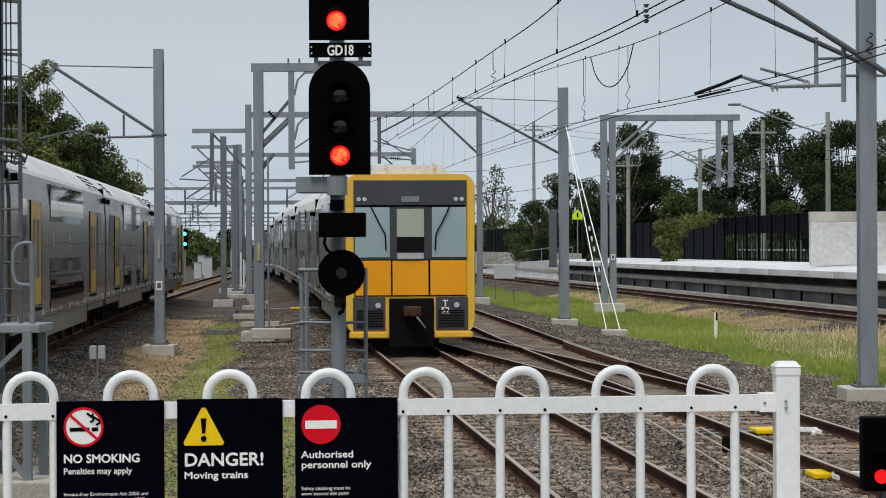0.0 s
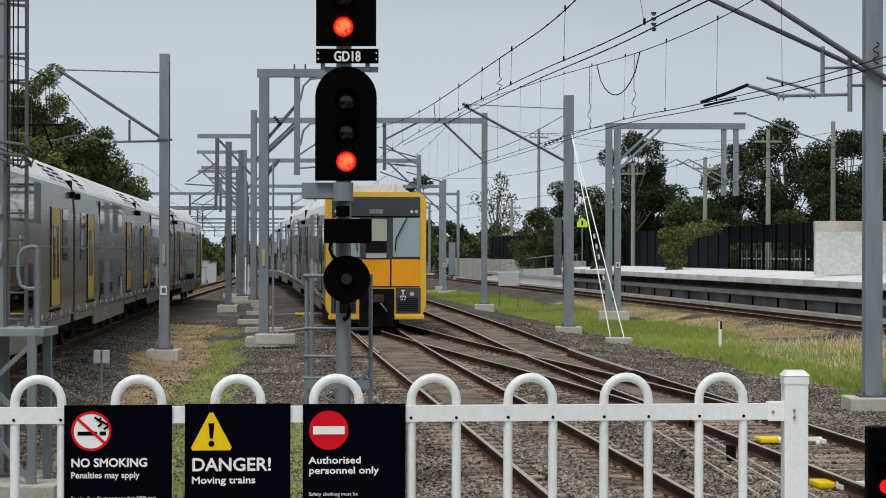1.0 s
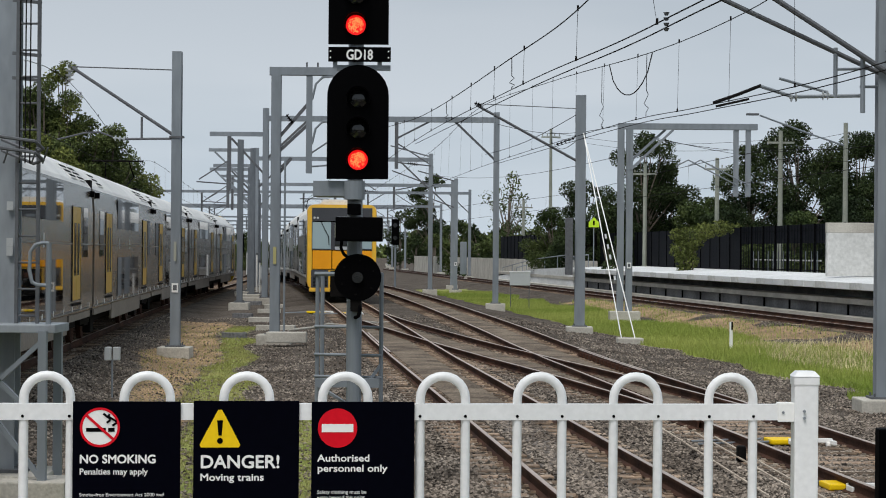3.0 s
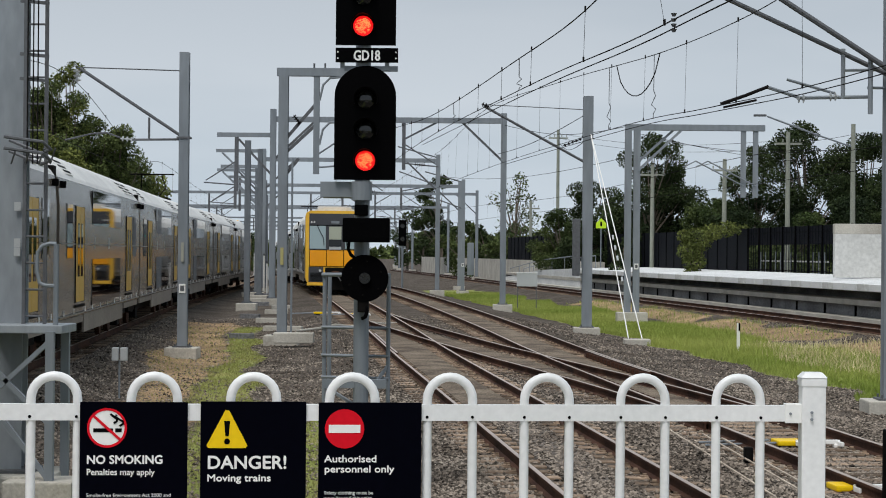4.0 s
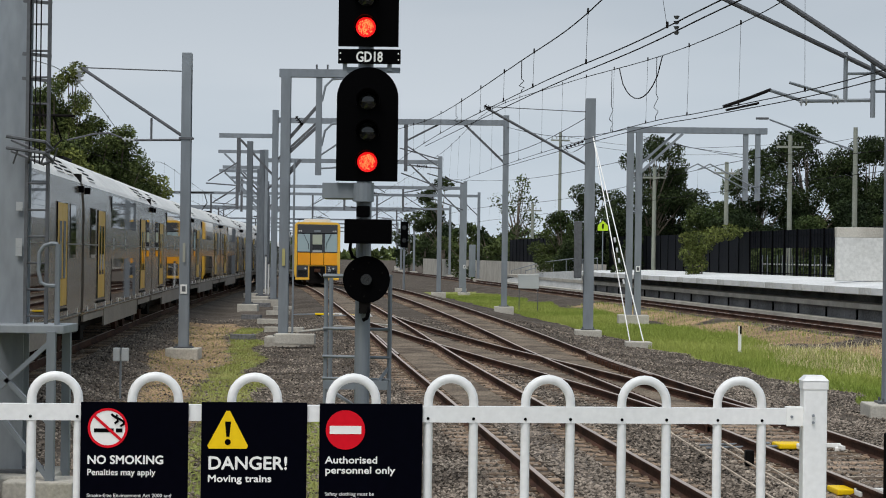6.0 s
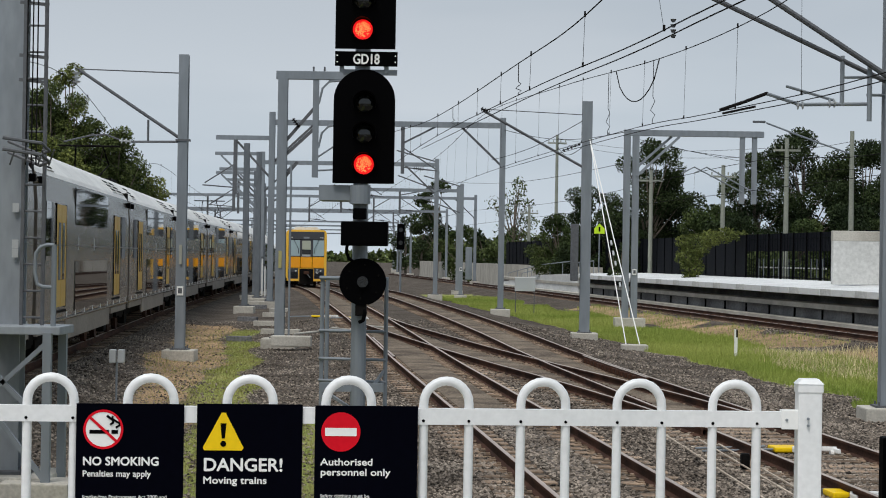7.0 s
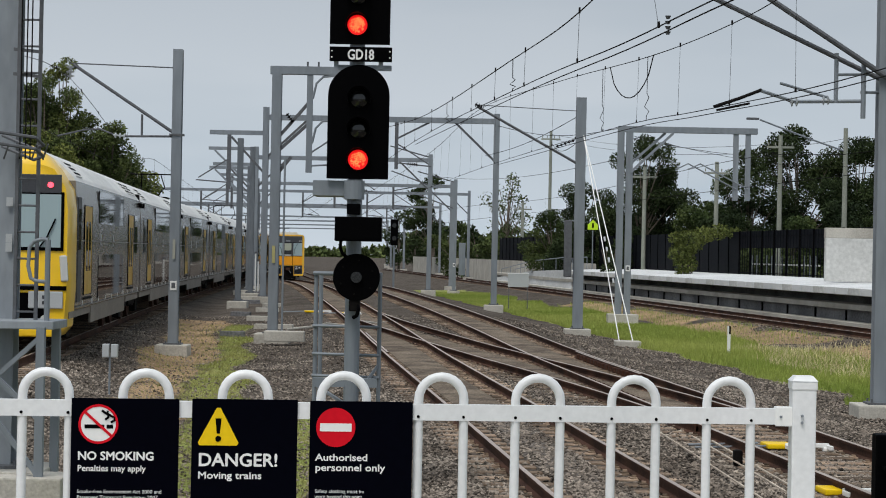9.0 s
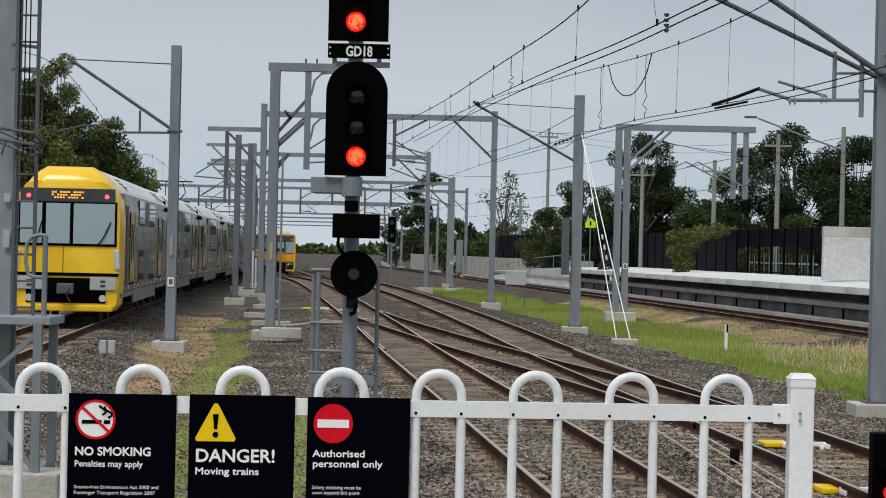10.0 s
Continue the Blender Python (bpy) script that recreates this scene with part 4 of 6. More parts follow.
def mast(x, y, top, label, w=0.26, base=-0.05, foot=0.85, group="overhead line masts", steel=None):
    m = thing("catenary_mast", (0, 0, 0), label, "mast", group)
    base += ground_height(x, y) + 0.34
    part("column", hsection(B(), (x, y), base, top, w, w), steel or M_GALV, m)
    footing(m, x, y, foot, base, base - 0.4)
    return m


def insulator(parent, a, b, n=4, r=0.05, material=None, label="pale porcelain insulator"):
    """A ribbed insulator from a to b, turned as one body."""
    a, b = Vector(a), Vector(b)
    d = (b - a).normalized()
    u = d.orthogonal().normalized()
    v = u.cross(d)
    steps = [(0.0, 0.25)]
    for k in range(n):
        steps += [((k + 0.25) / n, 0.28), ((k + 0.35) / n, 1.0), ((k + 0.6) / n, 0.75), ((k + 0.7) / n, 0.28)]
    steps.append((1.0, 0.25))
    bm = B()
    rings = [[bm.verts.new(a.lerp(b, f) + (u * math.cos(q) + v * math.sin(q)) * r * g) for q in (math.pi * j / 5 for j in range(10))] for f, g in steps]
    for p, q in zip(rings, rings[1:]):
        for j in range(10):
            bm.faces.new((p[j], p[(j + 1) % 10], q[(j + 1) % 10], q[j]))
    bm.faces.new(rings[0][::-1])
    bm.faces.new(rings[-1])
    return part("insulator", bm, material or M_PORCELAIN, parent, label)


def white_tag(parent, x, y, z):
    t = part("tag", box(B(), (x, y, z), (0.17, 0.01, 0.24)), M_SIGNWHITE, parent, "white tag with a square mark")
    part("mark", box(B(), (x, y - 0.008, z + 0.005), (0.10, 0.006, 0.14)), M_GALV_DARK, t)


# near left bracket mast
m = mast(-7.38, 53.04, 7.66, "grey steel overhead line mast with a diagonal bracket", 0.25)
bm = B()
tube(bm, (-7.45, 53.04, 5.47), (-10.12, 53.04, 7.22), 0.042, 8)
part("bracket_tube", bm, M_GALV_DARK, m)
part("tie_wire", tube(B(), (-7.45, 53.04, 7.18), (-10.2, 53.04, 7.25), 0.016, 6), M_GALV_DARK, m)
bm = B()
tube(bm, (-7.45, 53.04, 5.39), (-8.75, 53.04, 5.37), 0.03, 8)
tube(bm, (-8.3, 53.04, 5.95), (-8.3, 53.04, 5.36), 0.03, 8)
part("registration_arm", bm, M_GALV_DARK, m)
insulator(m, (-8.70, 53.04, 5.37), (-9.05, 53.04, 5.40), 3, 0.075, M_PORCELAIN, "pale porcelain insulator")
insulator(m, (-10.2, 53.04, 7.2), (-10.2, 53.04, 6.85), 3, 0.12, M_PORCELAIN, "pale porcelain insulator")
part("steady_arm", sweep(B(), [(-9.05, 53.04, 5.42), (-9.4, 53.04, 5.55), (-9.8, 53.04, 5.52), (-10.5, 53.04, 5.35)], 0.022), M_GALV_DARK, m)
white_tag(m, -7.38, 52.9, 1.50)
part("conduit", tube(B(), (-7.25, 52.87, 0.0), (-7.25, 52.87, 5.4), 0.012, 6), M_GALV, m)
part("clamp", box(B(), (-7.38, 53.04, 5.43), (0.36, 0.30, 0.05)), M_GALV_DARK, m)
part("yellow_band", box(B(), (-7.38, 52.87, 2.45), (0.07, 0.006, 0.5)), mat("faded_band", (0.36, 0.36, 0.30), 0.7), m)

# left gantry with a hanging post
m = mast(-5.35, 59.28, 7.62, "grey steel gantry mast with a cross beam and hanging post", 0.28, foot=1.0)
bm = B()
box(bm, (-4.05, 59.28, 7.72), (3.0, 0.22, 0.24), bevel=0.01)
part("cross_beam", bm, M_GALV, m)
part("hanging_post", hsection(B(), (-4.39, 59.28), 4.75, 7.6, 0.17, 0.17), M_GALV, m)
bm = B()
for a, b in (((-5.3, 5.75), (-4.45, 6.75)), ((-5.3, 5.35), (-4.45, 6.15)), ((-5.3, 4.7), (-4.9, 5.2))):
    beam(bm, (a[0], 59.28, a[1]), (b[0], 59.28, b[1]), 0.09, 0.09)
part("brace", bm, M_GALV_DARK, m)
bm = B()
for z0, dx in ((6.9, 0.7), (5.6, 0.7)):
    sweep(bm, [(-4.3, 59.22, z0), (-4.2, 59.22, z0 + 0.45), (-4.0, 59.22, z0 + 0.65), (-3.2, 59.16, z0 + 0.72)], 0.035)
sweep(bm, [(-4.3, 59.22, 5.35), (-3.7, 59.16, 5.75), (-2.9, 59.16, 5.6)], 0.028)
sweep(bm, [(-4.3, 59.22, 4.95), (-3.6, 59.16, 5.0), (-2.7, 59.16, 5.05)], 0.028)
part("cantilever_arm", bm, M_GALV, m)
bm = B()
for x in (-4.47, -4.15):
    tube(bm, (x, 59.28, 7.8), (x, 59.28, 7.98), 0.03, 6)
part("bolt", bm, M_GALV_DARK, m)
insulator(m, (-5.05, 59.16, 6.45), (-4.85, 59.16, 6.2), 4, 0.07, M_DARKMETAL, "dark insulator")
part("conduit", tube(B(), (-5.05, 58.92, -0.1), (-5.05, 58.92, 5.2), 0.03, 8), M_GALV, m)
part("yellow_band", box(B(), (-5.35, 59.11, 2.35), (0.09, 0.006, 0.5)), mat("worn_yellow_band", (0.42, 0.38, 0.16), 0.7), m)
box_bm = B()
box(box_bm, (-4.9, 58.08, 0.02), (1.15, 0.5, 0.30), bevel=0.03)
tagged(new("concrete_plinth", mesh_of("concrete_plinth", box_bm, M_CONC)), "low pale concrete plinth beside the gantry mast", "plinth")


def portal(y, xl, xr, z, ztop, label, w=0.27, arms=(), drops=()):
    """Two masts joined by a beam over the tracks."""
    p = thing("overhead_portal", (0, 0, 0), label, "overhead gantry", "overhead line portals")
    for x, zt in ((xl, ztop), (xr, z + 0.35)):
        g = ground_height(x, y) + 0.3
        part("column", hsection(B(), (x, y), g, zt, w, w), M_GALV, p)
        footing(p, x, y, 0.9, g, g - 0.4)
    part("beam", box(B(), ((xl + xr) / 2, y, z), (xr - xl, 0.2, 0.25)), M_GALV, p)
    part("brace", beam(B(), (xl, y, z - 1.9), (xl + 1.9, y, z - 0.1), 0.1, 0.1), M_GALV_DARK, p)
    part("brace", beam(B(), (xr, y, z - 1.9), (xr - 1.9, y, z - 0.1), 0.1, 0.1), M_GALV_DARK, p)
    for x, zb in drops:
        part("hanging_post", box(B(), (x, y, (z + zb) / 2), (0.16, 0.16, z - zb)), M_GALV_DARK, p)
        part("brace", beam(B(), (x, y, zb + 1.4), (x + 1.5, y, z - 0.1), 0.08, 0.08), M_GALV_DARK, p)
        insulator(p, (x + 0.5, y - 0.03, zb + 0.26), (x + 1.0, y - 0.06, zb + 0.21), 5, 0.09, M_WIRE, "dark ribbed insulator")
        bm = B()
        tube(bm, (x, y, zb + 0.3), (x + 1.6, y - 0.1, zb + 0.15), 0.03, 6)
        tube(bm, (x, y, zb + 1.2), (x + 1.5, y - 0.1, zb + 0.25), 0.03, 6)
        part("registration_arm", bm, M_GALV_DARK, p)
    for x0, x1, za, post in arms:
        part("side_arm", box(B(), ((x0 + x1) / 2, y, za), (abs(x1 - x0), 0.18, 0.2)), M_GALV, p)
        bm = B()
        box(bm, (x0 + 0.9, y, za - 1.3), (0.17, 0.17, 2.6))
        part("hanging_post", bm, M_GALV_DARK, p)
        part("brace", beam(B(), (x1, y, za - 1.9), (x0 + 1.0, y, za - 0.2), 0.1, 0.1), M_GALV_DARK, p)
        bm = B()
        tube(bm, (x0 + 0.9, y, za - 2.3), (x0 - 0.6, y, za - 2.2), 0.03, 6)
        tube(bm, (x0 + 0.9, y, za - 1.2), (x0 - 0.5, y, za - 2.1), 0.03, 6)
        part("registration_arm", bm, M_GALV_DARK, p)
    return p


portal(93.6, -8.92, 1.70, 8.58, 9.05, "grey steel overhead portal across two tracks", arms=((-11.5, -8.92, 7.85, 1),), drops=((-2.9, 6.3),))
portal(124.8, -12.45, -1.75, 8.15, 8.8, "grey steel overhead portal further down the line", arms=((-15.1, -12.45, 7.7, 1),), drops=((-6.6, 6.0),))
portal(156, -15.6, -0.5, 7.6, 8.9, "distant grey overhead portal", arms=((-18.3, -15.6, 8.2, 1),), drops=((-9.5, 5.8), (-5.0, 5.8)))
far = [portal(189.6, -30.0, 1.0, 8.0, 8.4, "wide distant overhead gantry across all tracks", drops=((-24.0, 5.6), (-20.5, 5.6), (-14.5, 5.6), (-8.5, 5.6)))]
for y, xl, xr in ((228, -36, -2.0), (266, -40, -7.0), (306, -46, -10.0), (348, -52, -12.0), (402, -60, -14.0), (468, -70, -16.0)):
    far.append(portal(y, xl, xr, 7.6 + (y % 3) * 0.3, 8.2, "hazy distant overhead gantry across the tracks", drops=((xl + 8, 5.6), (xl + 14, 5.6), (xr - 6, 5.6))))

# close row of masts between the left and main tracks
for x, y, zt, w in ((-9.3, 86.4, 7.2, 0.24), (-10.3, 101.4, 7.6, 0.24), (-11.35, 110.4, 7.0, 0.24), (-13.3, 134.4, 7.2, 0.24), (-17.2, 175.2, 7.4, 0.26)):
    m = mast(x, y, zt, "dull grey steel mast in the row between the tracks", w, steel=M_GALV_DULL)
    if y > 96:
        bm = B()
        beam(bm, (x - 0.1, y, zt - 1.9), (x - 1.9, y, zt - 0.2), 0.09, 0.09)
        beam(bm, (x, y, zt - 0.1), (x - 2.2, y, zt - 0.1), 0.16, 0.16)
        part("side_arm", bm, M_GALV, m)

# masts on the far side
for x, y, zt in ((-1.83, 130.56, 8.8), (-0.21, 138.12, 7.5)):
    m = mast(x, y, zt, "slim grey mast on a concrete block beside the track", 0.26)
    bm = B()
    tube(bm, (x, y, zt - 0.2), (x - 2.6, y, zt + 0.5), 0.04, 6)
    tube(bm, (x, y, zt - 2.0), (x - 2.5, y, zt - 1.1), 0.04, 6)
    part("bracket_tube", bm, M_GALV_DARK, m)
    white_tag(m, x, y - 0.15, 1.7)
part("cabinet", box(B(), (0.32, 138, 2.1), (0.45, 0.35, 2.2), bevel=0.03), M_GALV, m, "grey cabinet on the mast")

m = mast(4.17, 70.08, 7.92, "grey steel mast with stay wires and a tall cabinet", 0.34, -0.14, 0.9)
part("cabinet", box(B(), (3.78, 69.84, 2.72), (0.26, 0.3, 1.95), bevel=0.03), M_GALV_DARK, m, "tall grey weight-guard box")
bm = B()
tube(bm, (4.1, 69.96, 5.62), (0.57, 69.96, 7.55), 0.045, 8)
part("bracket_tube", bm, M_GALV_DARK, m)
part("tie_wire", tube(B(), (4.1, 69.96, 7.45), (0.5, 69.96, 7.6), 0.014, 6), M_GALV_DARK, m)
insulator(m, (3.95, 69.96, 6.45), (3.3, 69.96, 6.2), 5, 0.06, M_DARKMETAL, "dark insulator")
insulator(m, (0.75, 69.96, 7.52), (0.5, 69.96, 7.62), 3, 0.1, M_DARKMETAL, "dark insulator")
bm = B()
for dx in (0.0, 0.42):
    tube(bm, (4.25, 69.84, 6.6), (5.05 + dx, 63, -0.12), 0.018, 6)
part("stay_wire", bm, M_SIGNWHITE, m, "pale stay wires")
bm = B()
for k in (0.42, 0.47, 0.52, 0.62):
    p = Vector((4.25, 69.84, 6.6)).lerp(Vector((5.25, 63, -0.12)), k + 0.1)
    tube(bm, p, p + Vector((0.015, -0.1, -0.14)), 0.035, 6)
part("stay_insulator", bm, M_PORCELAIN, m)
part("stay_anchor", box(B(), (5.3, 62.88, -0.24), (0.8, 0.7, 0.24), bevel=0.03), M_CONC, m, "concrete stay anchor block")

# right gantry with two columns
m = thing("overhead_gantry", (0, 0, 0), "grey steel gantry with paired columns and two hanging posts", "overhead gantry")
for x in (6.66, 7.02):
    part("column", hsection(B(), (x, 84), 0.1, 7.65, 0.27, 0.27), M_GALV, m)
part("footing", box(B(), (6.85, 84, -0.1), (1.25, 1.0, 0.42), bevel=0.03), M_CONC, m)
part("beam", box(B(), (9.4, 84, 7.74), (5.75, 0.28, 0.25), bevel=0.01), M_GALV, m)
bm = B()
beam(bm, (7.05, 83.88, 5.95), (8.8, 83.88, 7.6), 0.1, 0.1)
beam(bm, (7.05, 84.12, 6.3), (8.5, 84.12, 7.62), 0.1, 0.1)
part("brace", bm, M_GALV, m)
for x in (11.40, 11.90):
    part("hanging_post", box(B(), (x, 84, 6.3), (0.2, 0.2, 2.85)), M_GALV, m)
bm = B()
for x in (11.4, 11.9):
    sweep(bm, [(x, 83.88, 5.35), (x - 1.0, 83.76, 5.85), (x - 2.0, 83.64, 6.35), (x - 2.5, 83.64, 6.1)], 0.03)
part("cantilever_arm", bm, M_GALV, m)
white_tag(m, 7.02, 83.85, 2.0)

# big right mast with struts over the track
m = mast(7.66, 36.72, 9.5, "large grey steel mast with diagonal struts over the track", 0.31, -0.1, 0.95)
part("conduit", tube(B(), (8.02, 36.24, 0.0), (8.02, 36.24, 9.0), 0.05, 8), M_GALV, m)
bm = B()
tube(bm, (3.6, 36.72, 7.60), (7.66, 36.72, 5.72), 0.045, 8)
part("strut", bm, M_GALV_DARK, m)
bm = B()
tube(bm, (3.9, 36.48, 8.18), (8.05, 36.48, 5.50), 0.052, 8)
part("strut", bm, M_GALV_DARK, m)
bm = B()
tube(bm, (6.76, 36.72, 6.22), (6.76, 36.72, 5.32), 0.04, 8)
tube(bm, (7.23, 36.6, 6.05), (7.23, 36.6, 5.04), 0.045, 8)
part("hanging_post", bm, M_GALV, m)
bars_of("registration_arm", M_GALV, m, (
    (((5.4, 36.72, 5.52), (6.0, 36.72, 5.33)), 0.032), (((5.75, 36.72, 5.66), (6.6, 36.72, 5.42)), 0.026), (((6.0, 36.72, 5.33), (7.25, 36.72, 5.36)), 0.034),
    (((6.76, 36.72, 5.83), (7.6, 36.72, 5.85)), 0.026), (((7.2, 36.72, 5.52), (8.0, 36.72, 5.52)), 0.026)))
bars_of("section_insulator", M_WIRE, m, ((((4.55, 36.6, 5.20), (5.0, 36.66, 5.36), (5.42, 36.72, 5.53)), 0.032), (((4.6, 36.6, 5.14), (5.2, 36.66, 5.28)), 0.022)), "dark bar clamped to the wire")
insulator(m, (5.93, 36.72, 5.32), (6.10, 36.72, 5.33), 2, 0.09, M_PORCELAIN, "pale disc insulator")
insulator(m, (6.50, 36.72, 5.36), (6.67, 36.72, 5.37), 2, 0.09, M_PORCELAIN, "pale disc insulator")
bm = B()
for x in (7.68, 8.02):
    sweep(bm, [(x + 0.06 * math.sin(k * 1.2), 36.5, 6.28 - k * 0.035) for k in range(12)], 0.012, 5)
part("earth_coil", bm, M_WIRE, m, "coiled dark earth wire")

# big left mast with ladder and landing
m = mast(-5.03, 22.5, 9.0, "large grey steel signal mast with an access ladder", 0.31, 0.0, 1.1, steel=M_GALV_LIFTED)
for z, s in ((2.95, 0.06), (2.55, 0.06), (2.45, 0.06)):
    part("tag", box(B(), (-4.93, 22.3, z), (0.07, 0.006, s * 1.6)), M_PORCELAIN, m, "small pale tag")
lad = thing("access_ladder", (0, 0, 0), "grey steel access ladder with cage above a small landing", "ladder")
for x in (-4.83, -4.60):
    part("stile", box(B(), (x, 22.2, 5.1), (0.035, 0.05, 7.0)), M_GALV_DARK, lad)
for k in range(24):
    part("rung", tube(B(), (-4.83, 22.2, 1.75 + k * 0.29), (-4.60, 22.2, 1.75 + k * 0.29), 0.012, 6), M_GALV_DARK, lad)
bm = B()
for k, x in enumerate((-4.73, -4.68, -4.64)):
    tube(bm, (x, 21.84 + 0.05 * k, 3.4), (x, 21.84 + 0.05 * k, 8.5), 0.008, 5)
part("cable", bm, M_WIRE, lad)
for z in (3.40, 3.52):
    part("cage_hoop", sweep(B(), [(-5.0, 22.2, z + 0.15), (-4.6, 21.96, z), (-4.45, 21.72, z + 0.03), (-4.5, 21.54, z + 0.1), (-4.9, 21.48, z + 0.15)], 0.018), M_GALV_DARK, lad)
for x in (-4.9, -4.75, -4.6, -4.48):
    part("cage_bar", tube(B(), (x, 21.84, 3.40), (x + 0.08, 21.72, 3.56), 0.01, 5), M_GALV_DARK, lad)
for z in (4.35, 4.62, 5.2, 5.8):
    part("bracket", beam(B(), (-4.9, 22.24, z), (-4.58, 22.2, z - 0.03), 0.03, 0.035), M_GALV_DARK, lad)
st = thing("maintenance_landing", (0, 0, 0), "grey galvanised steel landing with a rounded handrail", "landing")
part("deck", box(B(), (-4.75, 22.2, 1.62), (0.85, 0.8, 0.09), bevel=0.01), M_GALV_LIFTED, st)
for x in (-4.45, -5.1):
    for y in (21.78, 22.62):
        part("leg", box(B(), (x, y, 0.75), (0.09, 0.09, 1.7)), M_GALV, st)
bm = B()
for a, b in (((-5.1, 21.78, 0.9), (-4.45, 21.78, 1.5)), ((-5.1, 21.78, 0.85), (-4.45, 21.78, 0.0)), ((-4.45, 21.78, 0.6), (-5.1, 21.78, 1.25))):
    beam(bm, a, b, 0.06, 0.05)
part("brace", bm, M_GALV, st)
part("post", tube(B(), (-4.43, 21.96, 1.62), (-4.43, 21.96, 2.54), 0.03, 8), M_GALV, st)
bm = B()
sweep(bm, [(-4.43, 21.96, 2.54), (-4.50, 21.96, 2.545), (-4.58, 21.96, 2.52), (-4.63, 21.96, 2.45), (-4.64, 21.96, 2.25), (-4.61, 21.96, 2.12), (-4.55, 21.96, 2.09), (-4.43, 21.96, 2.085)], 0.022, 8)
smooth(part("handrail", bm, M_GALV, st, "rounded tubular handrail"))
part("footing", box(B(), (-4.55, 21.96, -0.2), (0.75, 0.7, 0.4), bevel=0.02), M_CONC, st)

# ---- overhead wires ----
WIRES = (
    (((1.95, 16.8, 5.55), (1.44, 24.96, 5.47), (0.78, 31.92, 5.52), (-0.86, 49.2, 5.80), (-2.9, 70.2, 6.6), (-5.2, 93.6, 6.9), (-8.2, 124.8, 6.6), (-11.5, 156, 6.6), (-16.0, 198, 6.6)), 0.0085, "catenary wire"),
    (((2.9, 9.6, 4.55), (2.11, 17.88, 4.70), (1.71, 22.08, 4.77), (0.85, 31.2, 5.01), (-1.22, 53.04, 5.35), (-5.1, 93.6, 5.4), (-11.2, 156, 5.4), (-16.0, 198, 5.4)), 0.0075, "contact wire"),
    (((2.97, 9.6, 4.51), (2.19, 17.88, 4.66), (1.79, 22.08, 4.72), (0.95, 31.2, 4.95), (-1.15, 53.04, 5.30)), 0.0075, "contact wire"),
    (((4.75, 26.4, 6.3), (4.36, 31.44, 6.20), (3.67, 39.12, 6.35), (2.45, 52.56, 6.94), (0.65, 72.48, 7.6), (-1.2, 93.6, 7.2), (-4.5, 129.6, 7.0), (-8.5, 168, 6.8)), 0.0085, "catenary wire"),
    (((5.3, 20.88, 4.75), (4.72, 27.48, 4.80), (4.05, 34.92, 4.99), (3.31, 42.96, 5.20), (1.23, 66, 5.45), (-1.3, 93.6, 5.5), (-4.6, 129.6, 5.4), (-8.5, 168, 5.4)), 0.0075, "contact wire"),
    (((5.38, 20.88, 4.68), (4.80, 27.48, 4.73), (4.12, 34.92, 4.92), (3.36, 42.96, 5.12), (1.25, 66, 5.38)), 0.0075, "contact wire"),
    (((-9.8, 43.2, 6.6), (-10.2, 53.04, 6.85), (-12.6, 78, 6.0), (-14.0, 93.6, 6.5), (-16.6, 124.8, 6.4), (-19.2, 156, 6.4), (-22.5, 192, 6.4)), 0.0085, "catenary wire"),
    (((-9.2, 36, 5.4), (-10.5, 53.04, 5.35), (-14.0, 93.6, 5.4), (-19.1, 156, 5.4), (-23.5, 210, 5.4)), 0.0075, "contact wire"),
    (((16.5, 40.8, 5.4), (13.5, 67.2, 5.4), (11.6, 84, 5.4), (6.5, 129.6, 5.4), (0.5, 180, 5.4), (-6.0, 240, 5.4)), 0.011, "contact wire"),
    (((16.5, 40.8, 6.6), (13.5, 67.2, 6.1), (11.6, 84, 6.6), (6.5, 129.6, 6.2), (0.5, 180, 6.6), (-6.0, 240, 6.4)), 0.012, "catenary wire"),
)


def bezier_points(pts, k=6):
    """Points along a smooth line through pts."""
    out = []
    P = [Vector(p) for p in pts]
    for i in range(len(P) - 1):
        a, b, c, d = P[max(i - 1, 0)], P[i], P[i + 1], P[min(i + 2, len(P) - 1)]
        for j in range(k):
            t = j / k
            out.append(0.5 * (2 * b + (c - a) * t + (2 * a - 5 * b + 4 * c - d) * t * t + (3 * b - a - 3 * c + d) * t ** 3))
    return out + [P[-1]]


lines = []
for pts, r, kind_ in WIRES:
    line = bezier_points(pts)
    lines.append(line)
    tagged(new("overhead_wire", mesh_of("overhead_wire", sweep(B(), line, r, 5), M_WIRE)), "dark " + kind_ + " above a railway track", "overhead wire", "overhead wires")


def on_line(line, y):
    for a, b in zip(line, line[1:]):
        if a.y <= y <= b.y:
            return a.lerp(b, (y - a.y) / (b.y - a.y))
    return None


for up, low, y0, y1, step in ((0, 1, 19.8, 180, 5.2), (3, 4, 28.2, 156, 5.5), (6, 7, 44.4, 192, 7.8), (9, 8, 43.2, 228, 8.4)):
    y = y0
    while y < y1:
        a, b = on_line(lines[up], y), on_line(lines[low], y + 0.1)
        if a and b:
            d = new("dropper", mesh_of("dropper", tube(B(), a, b, 0.003, 4), M_WIRE))
            tagged(d, "thin vertical dropper between overhead wires", "dropper", "wire droppers")
            part("clip", box(B(), a + Vector((0, 0, 0.02)), (0.022, 0.05, 0.07)), M_WIRE, d)
            part("clip", box(B(), b + Vector((0, 0, 0.02)), (0.022, 0.05, 0.06)), M_WIRE, d)
        y += step * (1 if int(y) % 2 else 0.75)

